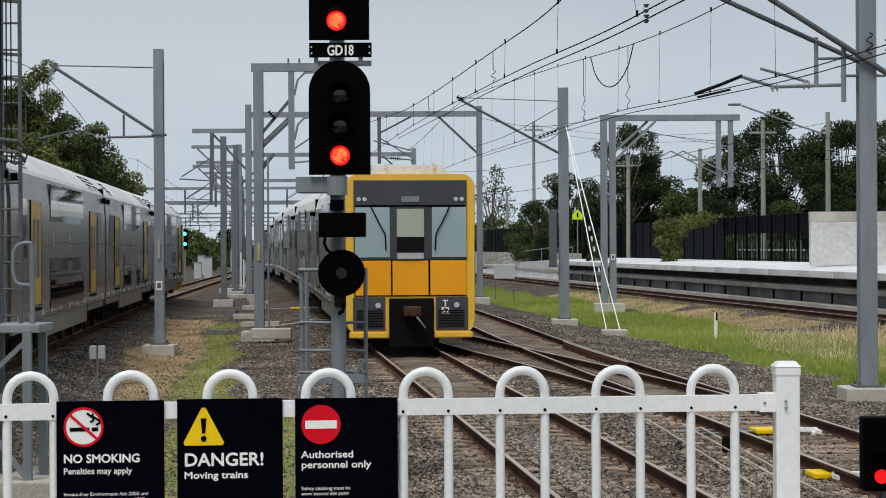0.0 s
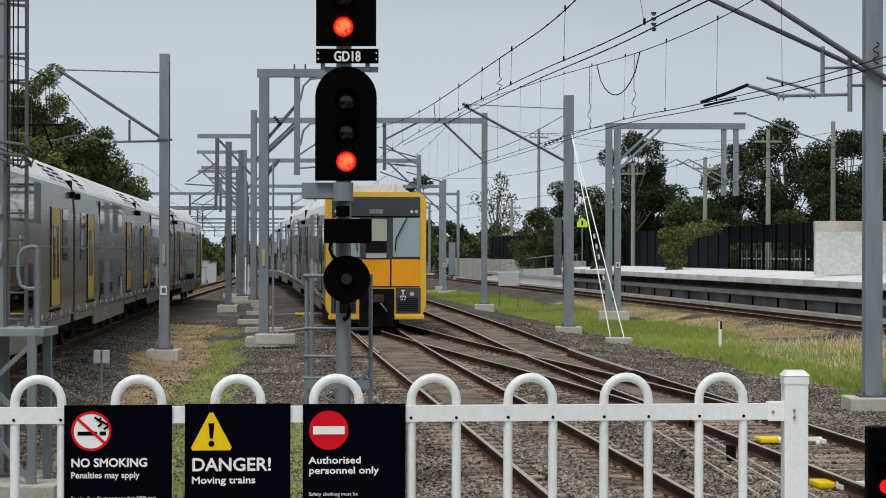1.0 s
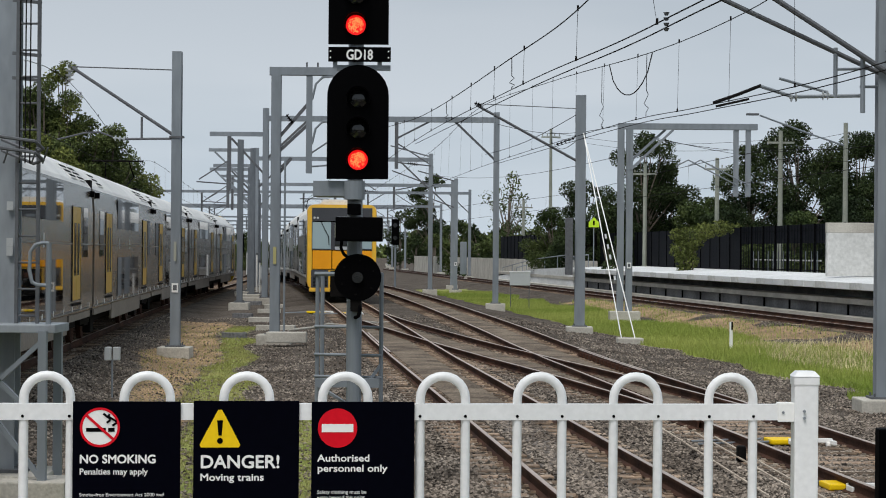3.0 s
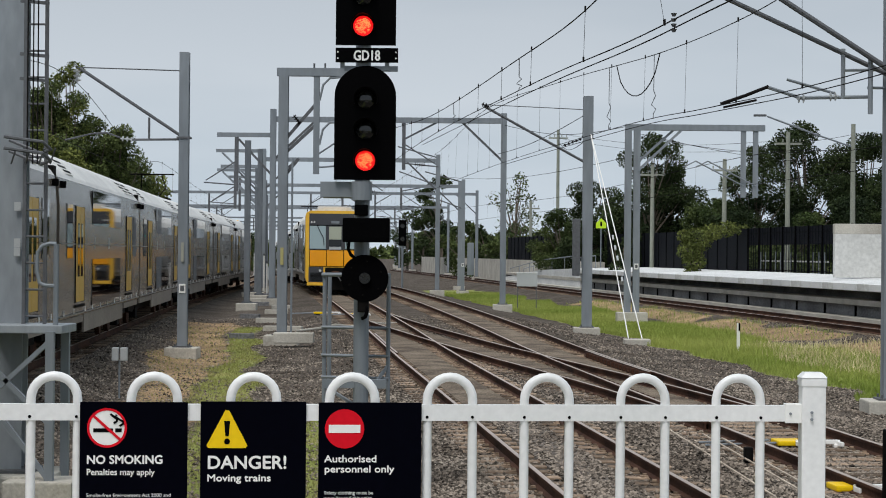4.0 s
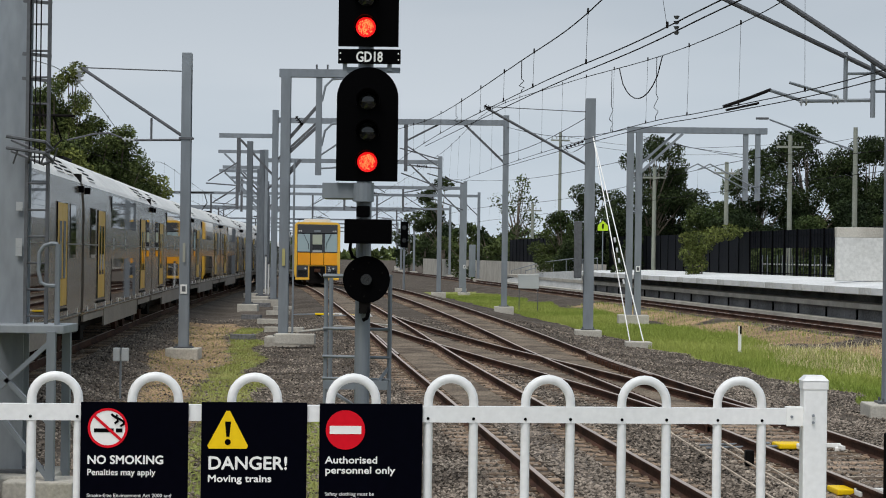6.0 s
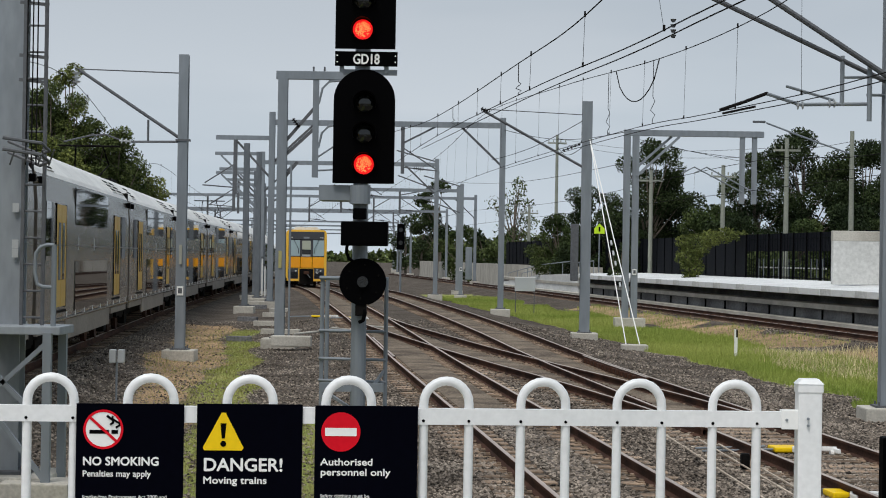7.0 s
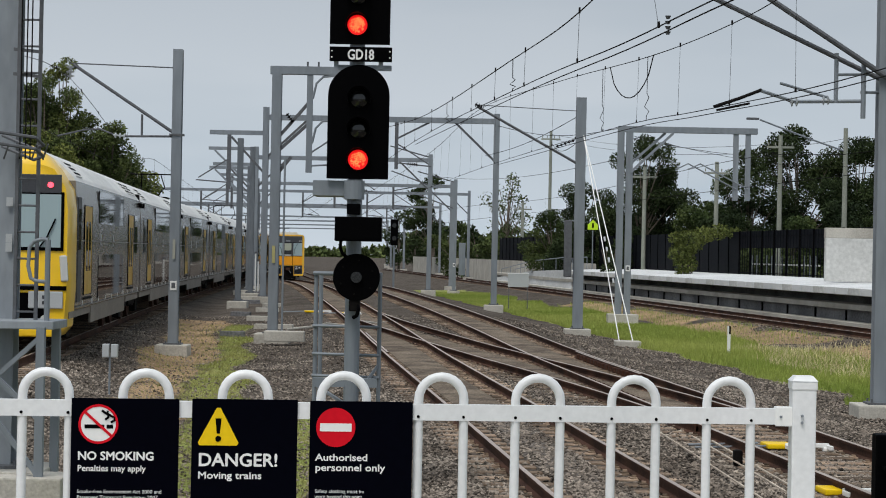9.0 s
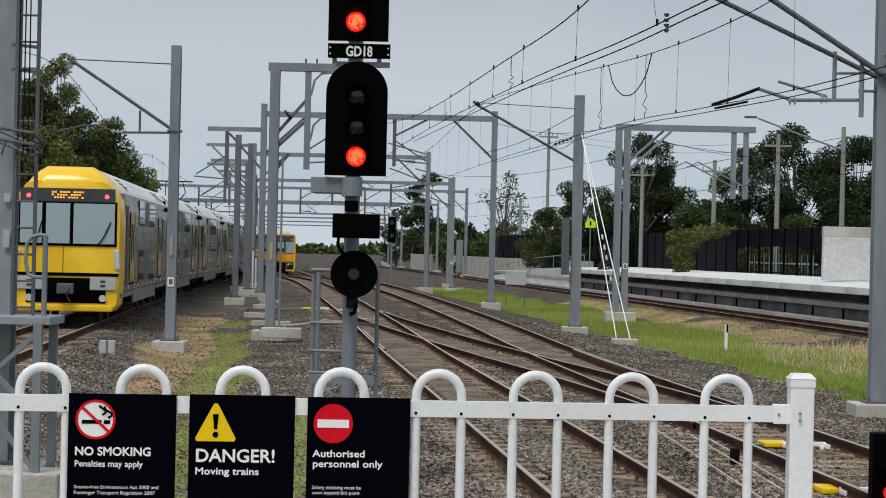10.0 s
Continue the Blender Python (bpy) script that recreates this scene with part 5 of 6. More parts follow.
# hanging jumper loops and zigzag feeders
for line, y, drop, h in ((3, 44.04, 4, 1.1),):
    a = on_line(lines[line], y)
    b = on_line(lines[line], y - 5.04)
    if line == 3:
        pts = [a.lerp(b, k / 10) - Vector((0, 0, 0.74 * math.sin(math.pi * k / 10) ** 0.6)) for k in range(11)]
        tagged(new("jumper_cable", mesh_of("jumper_cable", sweep(B(), pts, 0.012, 5), M_WIRE)), "dark jumper cable looping below the wires", "jumper cable")
for up, low, y in ((0, 1, 31.7), (3, 4, 45.0), (3, 4, 39.6), (0, 1, 43.2)):
    a, b = on_line(lines[up], y), on_line(lines[low], y)
    pts = [a.lerp(b, k / 14) + Vector((0.05 * math.sin(k * 2.2) if 8 < k < 13 else 0, 0, 0)) for k in range(15)]
    tagged(new("feeder_wire", mesh_of("feeder_wire", sweep(B(), pts, 0.007, 5), M_WIRE)), "kinked feeder wire hanging between overhead wires", "feeder wire")
a = on_line(lines[1], 19.44)
bm = B()
for k in range(4):
    tube(bm, a + Vector((0, 0, 0.06 - 0.05 * k)), a + Vector((0, 0, 0.03 - 0.05 * k)), 0.03, 8, 0.015)
tagged(new("insulator", mesh_of("insulator", bm, M_GALV_DARK)), "stacked grey insulator hanging on the wire", "insulator")
# thin service lines
for a, b, sag in (((1.7, 93.6, 8.4), (6.7, 84, 7.8), 0.4), ((4.2, 70.08, 6.5), (7.65, 170.4, 12.0), 0.6), ((7.65, 170.4, 12.6), (18.9, 120, 9.3), 0.6), ((18.9, 120, 9.2), (21.5, 114, 9.3), 0.1), ((7.65, 170.4, 12.2), (18.9, 120, 8.8), 0.6), ((21.5, 114, 9.3), (36, 105.6, 9.0), 0.4), ((7.0, 84, 7.4), (21.5, 114, 8.6), 0.5)):
    pts = [Vector(a).lerp(Vector(b), k / 12) - Vector((0, 0, sag * math.sin(math.pi * k / 12))) for k in range(13)]
    tagged(new("service_wire", mesh_of("service_wire", sweep(B(), pts, 0.014, 4), M_WIRE)), "thin sagging service wire", "wire", "service wires")

for a, b, sag in (((1.2, 93.6, 7.0), (4.1, 70, 7.3), 0.2), ((7.0, 84, 7.5), (24, 118, 8.0), 0.5), ((-1.8, 130.5, 7.4), (7.0, 84, 6.6), 0.5), ((8.6, 36.9, 8.35), (3.4, 36.9, 8.32), 0.02)):
    pts = [Vector(a).lerp(Vector(b), k / 12) - Vector((0, 0, sag * math.sin(math.pi * k / 12))) for k in range(13)]
    tagged(new("span_wire", mesh_of("span_wire", sweep(B(), pts, 0.012, 4), M_WIRE)), "thin dark span wire between overhead line masts", "wire", "span wires")

# ---- timber poles and street lamps beyond the platform ----
for x, y, zt, lamp in ((7.65, 170.4, 12.9, 0), (18.91, 120, 9.8, 0), (21.6, 114, 9.9, -1), (12.6, 138, 8.6, 0), (5.7, 180, 7.2, 0), (15.8, 124.8, 8.4, 0)):
    p = thing("power_pole", (x, y, -0.4), "pale weathered timber power pole behind the fence", "power pole", "power poles")
    part("pole", tube(B(), (0, 0, 0), (0, 0, zt + 0.4), 0.17, 10, 0.12), M_TIMBER, p)
    bm = B()
    box(bm, (0, 0, zt - 0.3), (1.6, 0.1, 0.12))
    for q in (-0.7, -0.3, 0.3, 0.7):
        tube(bm, (q, 0, zt - 0.2), (q, 0, zt - 0.02), 0.04, 6)
    if lamp == 0:
        part("crossarm", bm, M_TIMBER, p)
    if lamp:
        part("lamp_arm", sweep(B(), [(0, 0, zt - 0.9), (-2.2, -0.3, zt - 0.2), (-4.9, -0.6, zt + 0.75)], 0.05), M_GALV, p)
        part("lamp_head", box(B(), (-5.3, -0.6, zt + 0.8), (0.7, 0.25, 0.12), bevel=0.03), M_GALV_DARK, p)

# ---- small trackside things ----
s = thing("trackside_sign", (3.0, 100.8, -0.32), "blank grey board on two thin legs in the grass", "sign")
for x in (-0.42, 0.5):
    part("leg", box(B(), (x, 0, 0.85), (0.04, 0.04, 1.7)), M_GALV_DARK, s)
part("board", box(B(), (0.04, -0.03, 1.52), (1.02, 0.04, 0.66), bevel=0.01), M_PORCELAIN, s, "pale grey blank board")
part("frame_rail", box(B(), (0.04, -0.03, 1.87), (1.06, 0.06, 0.05)), M_WHITE, s)
s = thing("marker_post", (8.07, 60.24, -0.35), "short white marker post with a dark top in the grass", "marker post")
part("post", box(B(), (0, 0, 0.42), (0.09, 0.06, 0.84)), M_SIGNWHITE, s)
part("head", box(B(), (0.025, -0.035, 0.72), (0.05, 0.02, 0.24)), M_BLACK, s)
s = thing("axle_counter", (-6.45, 37.92, -0.32), "twin pale sensor boxes on a thin post in the ballast", "sensor")
part("post", tube(B(), (0, 0, 0), (0, 0, 0.75), 0.02, 8), M_GALV, s)
for x in (-0.075, 0.085):
    part("box", box(B(), (x, 0, 0.86), (0.13, 0.12, 0.25), bevel=0.02), M_PORCELAIN, s, "pale grey box")
s = thing("warning_sign", (9.35, 141.12, 1.0), "lime yellow pedestrian crossing sign on a post", "sign")
part("post", tube(B(), (0, 0, 0.2), (0, 0, 3.7), 0.04, 8), M_GALV, s)
bm = B()
prof = [(-0.36, 3.3), (0.36, 3.3), (0.36, 3.65), (0.0, 4.0), (-0.36, 3.65)]
extrude_profile(bm, prof, -0.06, -0.04)
bd = part("board", bm, M_LIME, s)
part("symbol", box(B(), (0, -0.065, 3.6), (0.12, 0.006, 0.32)), M_BLACK, bd)
rng = random.Random(8)
for k in range(14):
    y = 63.6 + k * 5.0 + rng.uniform(-1, 1)
    x = track_main(y) - 2.5 - rng.uniform(0.3, 2.2)
    bm = B()
    box(bm, (0, 0, 0.10), (rng.uniform(0.7, 1.3), 0.35, 0.2), bevel=0.02)
    o = new("cable_pit_lid", mesh_of("cable_pit_lid", bm, M_CONC if k % 3 else M_CONC_DARK))
    o.matrix_world = pose(x, y, ground_height(x, y) - 0.03, 0, 0, rng.uniform(-8, 8))
    tagged(o, "low grey concrete cable pit lid beside the masts", "pit lid", "cable pit lids")
for k in range(5):
    bm = B()
    x, y = -4.9 + k * 0.5, 63.6 + k * 1.3
    sweep(bm, [(x - 0.4, y, 0.0), (x + 0.2, y + 1.0, 0.05 + 0.08 * (k % 2)), (x + 0.8, y + 2.4, 0.02), (x + 1.2, y + 3.5, -0.05)], 0.035, 6)
    tagged(new("cable_conduit", mesh_of("cable_conduit", bm, M_CONC)), "pale cable conduit lying on the ballast", "conduit", "cable conduits")

# pale cabinets and marker posts far down the line
for x, y, h in ((-19.4, 168, 1.7), (-22.4, 186, 1.5), (-25.4, 214, 2.0), (-26.2, 226, 1.6), (-15.2, 158, 1.4), (-17.6, 176, 1.6)):
    s = thing("trackside_cabinet", (x, y, ground_height(x, y) - 0.03), "pale grey equipment cabinet beside the distant track", "cabinet", "trackside cabinets")
    part("body", box(B(), (0, 0, h / 2), (0.7, 0.5, h), bevel=0.03), M_PORCELAIN, s)
    part("roof", box(B(), (0, 0, h + 0.03), (0.8, 0.6, 0.06), bevel=0.01), M_GALV, s)
for k in range(9):
    x, y = -9.6 - k * 1.35, 100 + k * 12.0
    s = thing("cable_post", (x, y, ground_height(x, y)), "slim white cable marker post in the ballast", "marker post", "cable marker posts")
    part("post", tube(B(), (0, 0, -0.05), (0, 0, 1.3 + 0.5 * (k % 3)), 0.05, 6), M_SIGNWHITE, s)
    part("cap", box(B(), (0, 0, 1.34 + 0.5 * (k % 3)), (0.16, 0.12, 0.12), bevel=0.01), M_GALV_DARK, s)

# distant signals at green
for x, y, z0 in ((-21.6, 170.4, 2.6), (-20.5, 192, 2.6), (-4.2, 134.4, 3.2)):
    s = thing("distant_signal", (x, y, -0.3), "slender distant signal post with small lamps", "railway signal", "distant signals")
    part("post", tube(B(), (0, 0.1, 0), (0, 0.1, z0 + 1.9), 0.07, 8), M_GALV, s)
    h = part("head", box(B(), (0, 0, z0 + 0.9), (0.5, 0.12, 1.7), bevel=0.02), M_BLACK, s)
    for k in (0, 1):
        d = B()
        disc(d, (0, -0.06, z0 + 0.5 + 0.85 * k), 0.15, -0.03, 12)
        part("lens", d, M_GREEN if x < -10 else M_LENS, h, "green light" if x < -10 else "dark lens")


# ---- trees ----
def leaf_cloud(blobs, per, size, seed, squash=0.8):
    """Leaves scattered through lumpy blobs (x, y, z, r)."""
    rng = np.random.default_rng(seed)
    allv = []
    for bx, by, bz, br in blobs:
        n = max(8, int(per * br * br))
        d = rng.normal(size=(n, 3))
        d /= np.linalg.norm(d, axis=1, keepdims=True)
        rad = br * (0.35 + 0.75 * rng.random(n) ** 0.55)
        p = d * rad[:, None] * (1, 1, squash) + (bx, by, bz)
        u = rng.normal(size=(n, 3))
        u /= np.linalg.norm(u, axis=1, keepdims=True)
        v = np.cross(u, rng.normal(size=(n, 3)))
        v /= np.linalg.norm(v, axis=1, keepdims=True)
        s = (size * rng.uniform(0.6, 1.4, n))[:, None]
        allv.append(np.stack([p - u * s, p + v * s * 0.5, p + u * s, p - v * s * 0.5], 1).reshape(-1, 3))
    verts = np.concatenate(allv)
    faces = np.arange(len(verts)).reshape(-1, 4)
    me = bpy.data.meshes.new("crown")
    me.from_pydata(verts.tolist(), [], faces.tolist())
    return me


def tree(x, y, h, spread, seed, label, material, per=1000, size=0.09, blobs=32, low=0.3, group="trees behind the platform", lift=0.0):
    rng = random.Random(seed)
    t = thing("tree", (x, y, -0.4 + lift), label, "tree", group)
    bm = B()
    tube(bm, (0, 0, 0), (rng.uniform(-0.3, 0.3), 0, h * 0.55), 0.05 + h * 0.018, 8, 0.03 + h * 0.008)
    part("trunk", bm, M_BARK, t)
    crown, limbs = [], B()
    for k in range(blobs):
        a = rng.uniform(0, 6.28)
        z = h * (low + (1 - low) * (k + 0.5) / blobs) * rng.uniform(0.92, 1.0)
        k2 = (z / h - low) / (1 - low)
        reach = spread * (0.35 + 0.75 * math.sin(math.pi * min(0.97, 0.15 + 0.85 * k2)) ** 0.8) * rng.uniform(0.25, 1.0)
        r = spread * rng.uniform(0.27, 0.47) * (1.05 - 0.35 * k2)
        c = (reach * math.cos(a), reach * math.sin(a), min(z, h - r * 0.7))
        crown.append((*c, r))
        tube(limbs, (0, 0, max(0.5, c[2] * 0.55)), c, 0.03 + h * 0.004, 5, 0.02)
    part("limb", limbs, M_BARK, t)
    me = leaf_cloud(crown, per, size, seed)
    me.materials.append(material)
    part("crown", me, None, t, "uneven leafy crown with gaps")
    return t


for k, (x, y, h, s, m) in enumerate(((13.1, 145.2, 11.6, 2.9, M_LEAF), (15.0, 148.8, 9.4, 2.6, M_LEAF), (19.3, 135.6, 10.2, 2.7, M_LEAF), (22.8, 136.8, 11.9, 3.2, M_LEAF), (26.6, 135.6, 11.4, 3.2, M_LEAF), (31.0, 139.2, 11.5, 3.6, M_LEAF), (9.6, 153.6, 8.4, 2.4, M_LEAF), (7.4, 158.4, 6.4, 2.2, M_LEAF2), (16.6, 136.0, 6.6, 2.5, M_LEAF2), (17.4, 132, 5.8, 2.2, M_LEAF), (20.8, 127.2, 5.6, 2.4, M_LEAF2), (24.4, 128.4, 6.6, 2.6, M_LEAF), (12.3, 152.4, 6.0, 2.6, M_LEAF), (28.0, 129.6, 6.4, 2.6, M_LEAF))):
    tree(x, y, h, s, 20 + k, "dark green gum tree behind the platform fence" if m is M_LEAF else "lighter green leafy tree behind the fence", m, low=0.22)
for k, (x, y, h, s) in enumerate(((12.6, 158, 5.6, 2.3), (14.8, 154, 5.8, 2.4), (16.8, 150, 5.6, 2.4), (18.6, 146, 5.6, 2.4), (20.4, 142, 5.4, 2.4), (23.6, 138, 5.6, 2.5), (26.6, 136, 5.4, 2.4))):
    tree(x, y, h, s, 130 + k, "dense dark hedge-like shrub behind the platform fence", M_LEAF, per=900, blobs=22, low=0.12, group="shrubs behind the fence")
tree(4.7, 195.6, 11.0, 2.3, 61, "airy sapling with thin foliage beside the track", M_LEAF2, per=90, size=0.14, blobs=24, low=0.3)
for k, (x, y, h, s) in enumerate(((-3.5, 285.6, 8.5, 2.6), (-6.5, 304.8, 9.0, 2.8), (-9.5, 331.2, 9.5, 2.8))):
    tree(x, y, h, s, 110 + k, "distant dark tree beyond the retaining wall", M_LEAF, per=200, size=0.2, blobs=14, low=0.15, group="distant trees by the line")
for k, (x, y, h, s) in enumerate(((-28, 236, 3.6, 2.2), (-31.5, 262, 4.4, 2.6), (-30, 290, 4.6, 2.8), (-37, 300, 5.4, 3.0), (-35, 335, 6.0, 3.2), (-42, 340, 6.0, 3.4))):
    tree(x, y, h, s, 150 + k, "low distant scrub beside the curving line", M_LEAF2, per=260, size=0.18, blobs=14, low=0.1, group="distant scrub by the line")
tree(-3.4, 247.2, 12.5, 2.9, 62, "distant dark tree beyond the curved track", M_LEAF, per=260, size=0.19, blobs=16, low=0.4)
for k, (x, y, h, s) in enumerate(((-0.6, 235.2, 6.6, 2.6), (2.2, 220.8, 6.0, 2.4), (5.0, 208.8, 5.8, 2.4), (7.4, 198, 5.2, 2.2), (9.8, 182.4, 4.8, 2.2), (11.6, 176.4, 5.4, 2.4))):
    tree(x, y, h, s, 70 + k, "bushy dark tree above the retaining wall", M_LEAF if k % 2 else M_LEAF2, per=330, size=0.18, blobs=14, low=0.15, group="bushes above the wall")
for k, (x, y, h, s) in enumerate(((-23.3, 114, 12.4, 2.4), (-22.6, 115.2, 13.6, 1.7), (-21.6, 116.4, 10.6, 2.2), (-25.2, 116.4, 12.0, 2.8), (-20.6, 118.8, 8.6, 2.0), (-23.6, 111.6, 9.4, 3.0), (-20.3, 117, 10.2, 2.3), (-19.6, 120, 7.6, 2.2))):
    tree(x, y, h, s, 90 + k, "dense dark green conifer-like tree beside the line", M_LEAF3 if k % 2 else M_LEAF2, per=1000, size=0.085, blobs=44, low=0.2, group="trees beside the left track")


def bush(x, y, z, blobs, seed, label, material):
    t = thing("bush", (x, y, z), label, "bush", "bushes by the platform")
    me = leaf_cloud(blobs, 1500, 0.08, seed)
    me.materials.append(material)
    part("foliage", me, None, t)
    bm = B()
    for k in range(4):
        tube(bm, (0.1 * k, 0, -0.2), (0.3 * (k - 1.5), 0, 1.6), 0.05, 5, 0.02)
    part("stem", bm, M_BARK, t)


bush(12.77, 114, 1.42, ((-0.15, 0, 0.2, 0.40), (0, 0, 0.7, 0.65), (-0.2, 0, 1.3, 0.75), (0.2, 0, 1.9, 0.8), (1.0, 0.2, 2.35, 0.6), (1.9, 0.4, 2.55, 0.55), (2.8, 0.6, 2.5, 0.4), (-0.45, 0, 2.1, 0.5)), 5, "light green shrub spilling over the platform edge", M_LEAF3)
bush(9.6, 129.6, 1.35, ((0, 0, 0.3, 0.5), (0.2, 0, 0.8, 0.45)), 6, "small dark shrub by the platform edge", M_LEAF)
bush(6.9, 171.6, 1.2, ((0, 0, 1.1, 0.6), (0.9, 0, 1.4, 0.6), (-0.9, 0, 1.0, 0.5), (1.5, 0, 1.2, 0.5)), 7, "grey-green shrub above the retaining wall", M_LEAF2)


def far_woods():
    rng = random.Random(12)
    blobs = [(rng.uniform(-330, 260), rng.uniform(930, 1020), rng.uniform(-1.0, 1.5), rng.uniform(3, 5.5)) for _ in range(230)]
    blobs += [(rng.uniform(-20, 260), rng.uniform(930, 1020), rng.uniform(2.0, 8.0), rng.uniform(4, 7)) for _ in range(150)]
    me = leaf_cloud(blobs, 7, 1.3, 33)
    me.materials.append(M_LEAF2)
    tagged(new("distant_woods", me), "low dark line of distant trees on the horizon", "woods", kind="stuff")


far_woods()


# ---- trains ----
def shell(y0, y1, pts):
    bm = B()
    extrude_profile(bm, [(x, z) for x, z in pts] + [(-x, z) for x, z in reversed(pts)], y0, y1)
    return bm


BODY_A = [(1.46, 0.86), (1.505, 1.0), (1.515, 1.3), (1.515, 3.15), (1.47, 3.70)]
ROOF_A = [(1.47, 3.70), (1.40, 3.80), (1.02, 4.16), (0.72, 4.34), (0.3, 4.42)]
BODY_T = [(1.44, 0.80), (1.505, 0.95), (1.52, 1.3), (1.52, 3.1), (1.45, 3.55)]
ROOF_T = [(1.45, 3.55), (1.36, 3.88), (1.12, 4.20), (0.80, 4.36), (0.4, 4.41)]
HALF = 9.78


def side_panel(sx, y, z, ly, lz, t=0.02, x=1.515, bevel=0.0):
    return box(B(), (sx * x, y, z), (t, ly, lz), bevel=bevel)


def bogie(parent, y):
    b = part("bogie", box(B(), (0, y, 0.55), (1.9, 0.5, 0.2), bevel=0.03), M_DARKMETAL, parent, "dark bogie frame")
    for sx in (-1, 1):
        part("side_frame", box(B(), (sx * 1.05, y, 0.52), (0.14, 2.6, 0.22), bevel=0.03), M_DARKMETAL, b)
        part("spring_box", box(B(), (sx * 1.08, y, 0.40), (0.2, 0.7, 0.35), bevel=0.03), M_DARKMETAL, b)
    for dy in (-1.2, 1.2):
        w = B()
        for sx in (-0.75, 0.75):
            tube(w, (sx - 0.06, y + dy, 0.46), (sx + 0.06, y + dy, 0.46), 0.46, 20)
        tube(w, (-0.8, y + dy, 0.46), (0.8, y + dy, 0.46), 0.08, 8)
        part("wheelset", w, M_RAIL, b)


def carriage(label, body_prof, roof_prof, m_body, m_door, group, y_front, sides=(-1, 1)):
    """A double-deck car along y; y_front: where the plain body begins."""
    c = thing("train_carriage", (0, 0, 0), label, "train carriage", group)
    part("body", shell(y_front, HALF, body_prof), m_body, c)
    part("roof", shell(y_front, HALF, roof_prof), M_ROOF, c, "pale grey ribbed roof")
    part("underframe", box(B(), (0, (y_front + HALF) / 2, 0.68), (2.3, HALF - y_front - 0.6, 0.4)), M_DARKMETAL, c)
    for y in (-6.9, 6.9):
        bogie(c, y)
    part("gangway", box(B(), (0, HALF + 0.2, 2.3), (2.9, 0.42, 3.2)), M_DARKMETAL, c, "black bellows between the cars")
    high = body_prof[-1][1]
    for sx in sides:
        for y in (-8.7, -7.0, 7.0, 8.7):
            if y > y_front + 1.5:
                v = part("roof_vent", box(B(), (sx * 1.215, y, high + 0.29), (0.46, 1.3, 0.025), ry=sx * radians(43)), M_ROOF, c, "slatted roof vent")
                for q in range(3):
                    part("slat", box(B(), (sx * (1.325 - q * 0.11), y, high + 0.20 + q * 0.103), (0.055, 1.15, 0.03), ry=sx * radians(43)), M_BLACK, v)
        part("skirt", side_panel(sx, 0, 0.69, 9.6, 0.40, 0.05, x=1.455), M_SKIRT, c, "beige lower skirt")
        for y in (-7.3, 7.3):
            part("bogie_cover", side_panel(sx, y, 0.80, 4.4, 0.14, 0.05, x=1.465), M_SKIRT, c)
    for sx in sides:
        for y in (-6.15, 6.15):
            if y < y_front + 1.3:
                continue
            for q in (-0.42, 0.42):
                d = part("door", side_panel(sx, y + q, 2.19, 0.80, 2.0, 0.03), m_door, c)
                part("door_window", side_panel(sx, y + q + (0.10 if q < 0 else -0.10), 2.28, 0.36, 1.12, 0.045), M_GLASS, d, "tall dark door window")
                part("door_edge", side_panel(sx, y + q + math.copysign(0.41, q), 2.19, 0.03, 2.04, 0.04), M_BLACK, d)
            part("door_step", side_panel(sx, y, 1.10, 1.7, 0.05, 0.06), M_DARKMETAL, c)
            e = math.copysign(8.05, y)
            if e > y_front + 0.6:
                part("end_window", side_panel(sx, e, 2.66, 1.0, 1.10, 0.025), M_GLASS, c, "dark vestibule window")
        for z, h, g in ((3.23, 0.78, M_GLASS_UP), (1.56, 1.04, M_GLASS)):
            for q in range(4):
                part("window", side_panel(sx, -2.67 + q * 1.78, z, 1.765, h, 0.024), g, c, "dark tinted window")
        for q in (-3.0, 0.4):
            part("emblem", side_panel(sx, q, 2.45, 0.22, 0.28, 0.008, x=1.52), M_PORCELAIN, c, "small pale emblem")
        for z in (0.94, 2.40):
            part("trim_strip", side_panel(sx, (y_front + HALF) / 2, z, HALF - y_front - 0.2, 0.025, 0.03), M_STEEL, c)
        for q in (-9.0, -7.2, -5.0, -3.4, -1.6, 0.2, 2.0, 3.8, 5.4, 7.2, 9.0):
            if q > y_front + 0.3:
                part("marker_label", side_panel(sx, q, 1.0, 0.09, 0.13, 0.012, x=1.522), M_SIGNWHITE, c, "small white label")
        for q in (-9.4, 9.4):
            if q > y_front:
                part("camera_pod", box(B(), (sx * 1.53, q, high - 0.14), (0.12, 0.16, 0.14), bevel=0.02), M_BLACK, c)
    return c


def panel(parent, name, x, z, w, h, y, m, label="", t=0.03, bevel=0.0):
    return part(name, box(B(), (x, y, z), (w, t, h), bevel=bevel), m, parent, label)


def loft(sections):
    bm = B()
    rings = [[bm.verts.new(p) for p in s] for s in sections]
    n = len(rings[0])
    for a, b in zip(rings, rings[1:]):
        for k in range(n):
            bm.faces.new((a[k], a[(k + 1) % n], b[(k + 1) % n], b[k]))
    bm.faces.new(rings[0][::-1])
    bm.faces.new(rings[-1])
    return bm


def half_to_ring(pts, y, sx=1.0, top=None):
    full = [(x * sx, z) for x, z in pts] + [(-x * sx, z) for x, z in reversed(pts)]
    return [(x, y(z) if callable(y) else y, min(z, top) if top else z) for x, z in full]


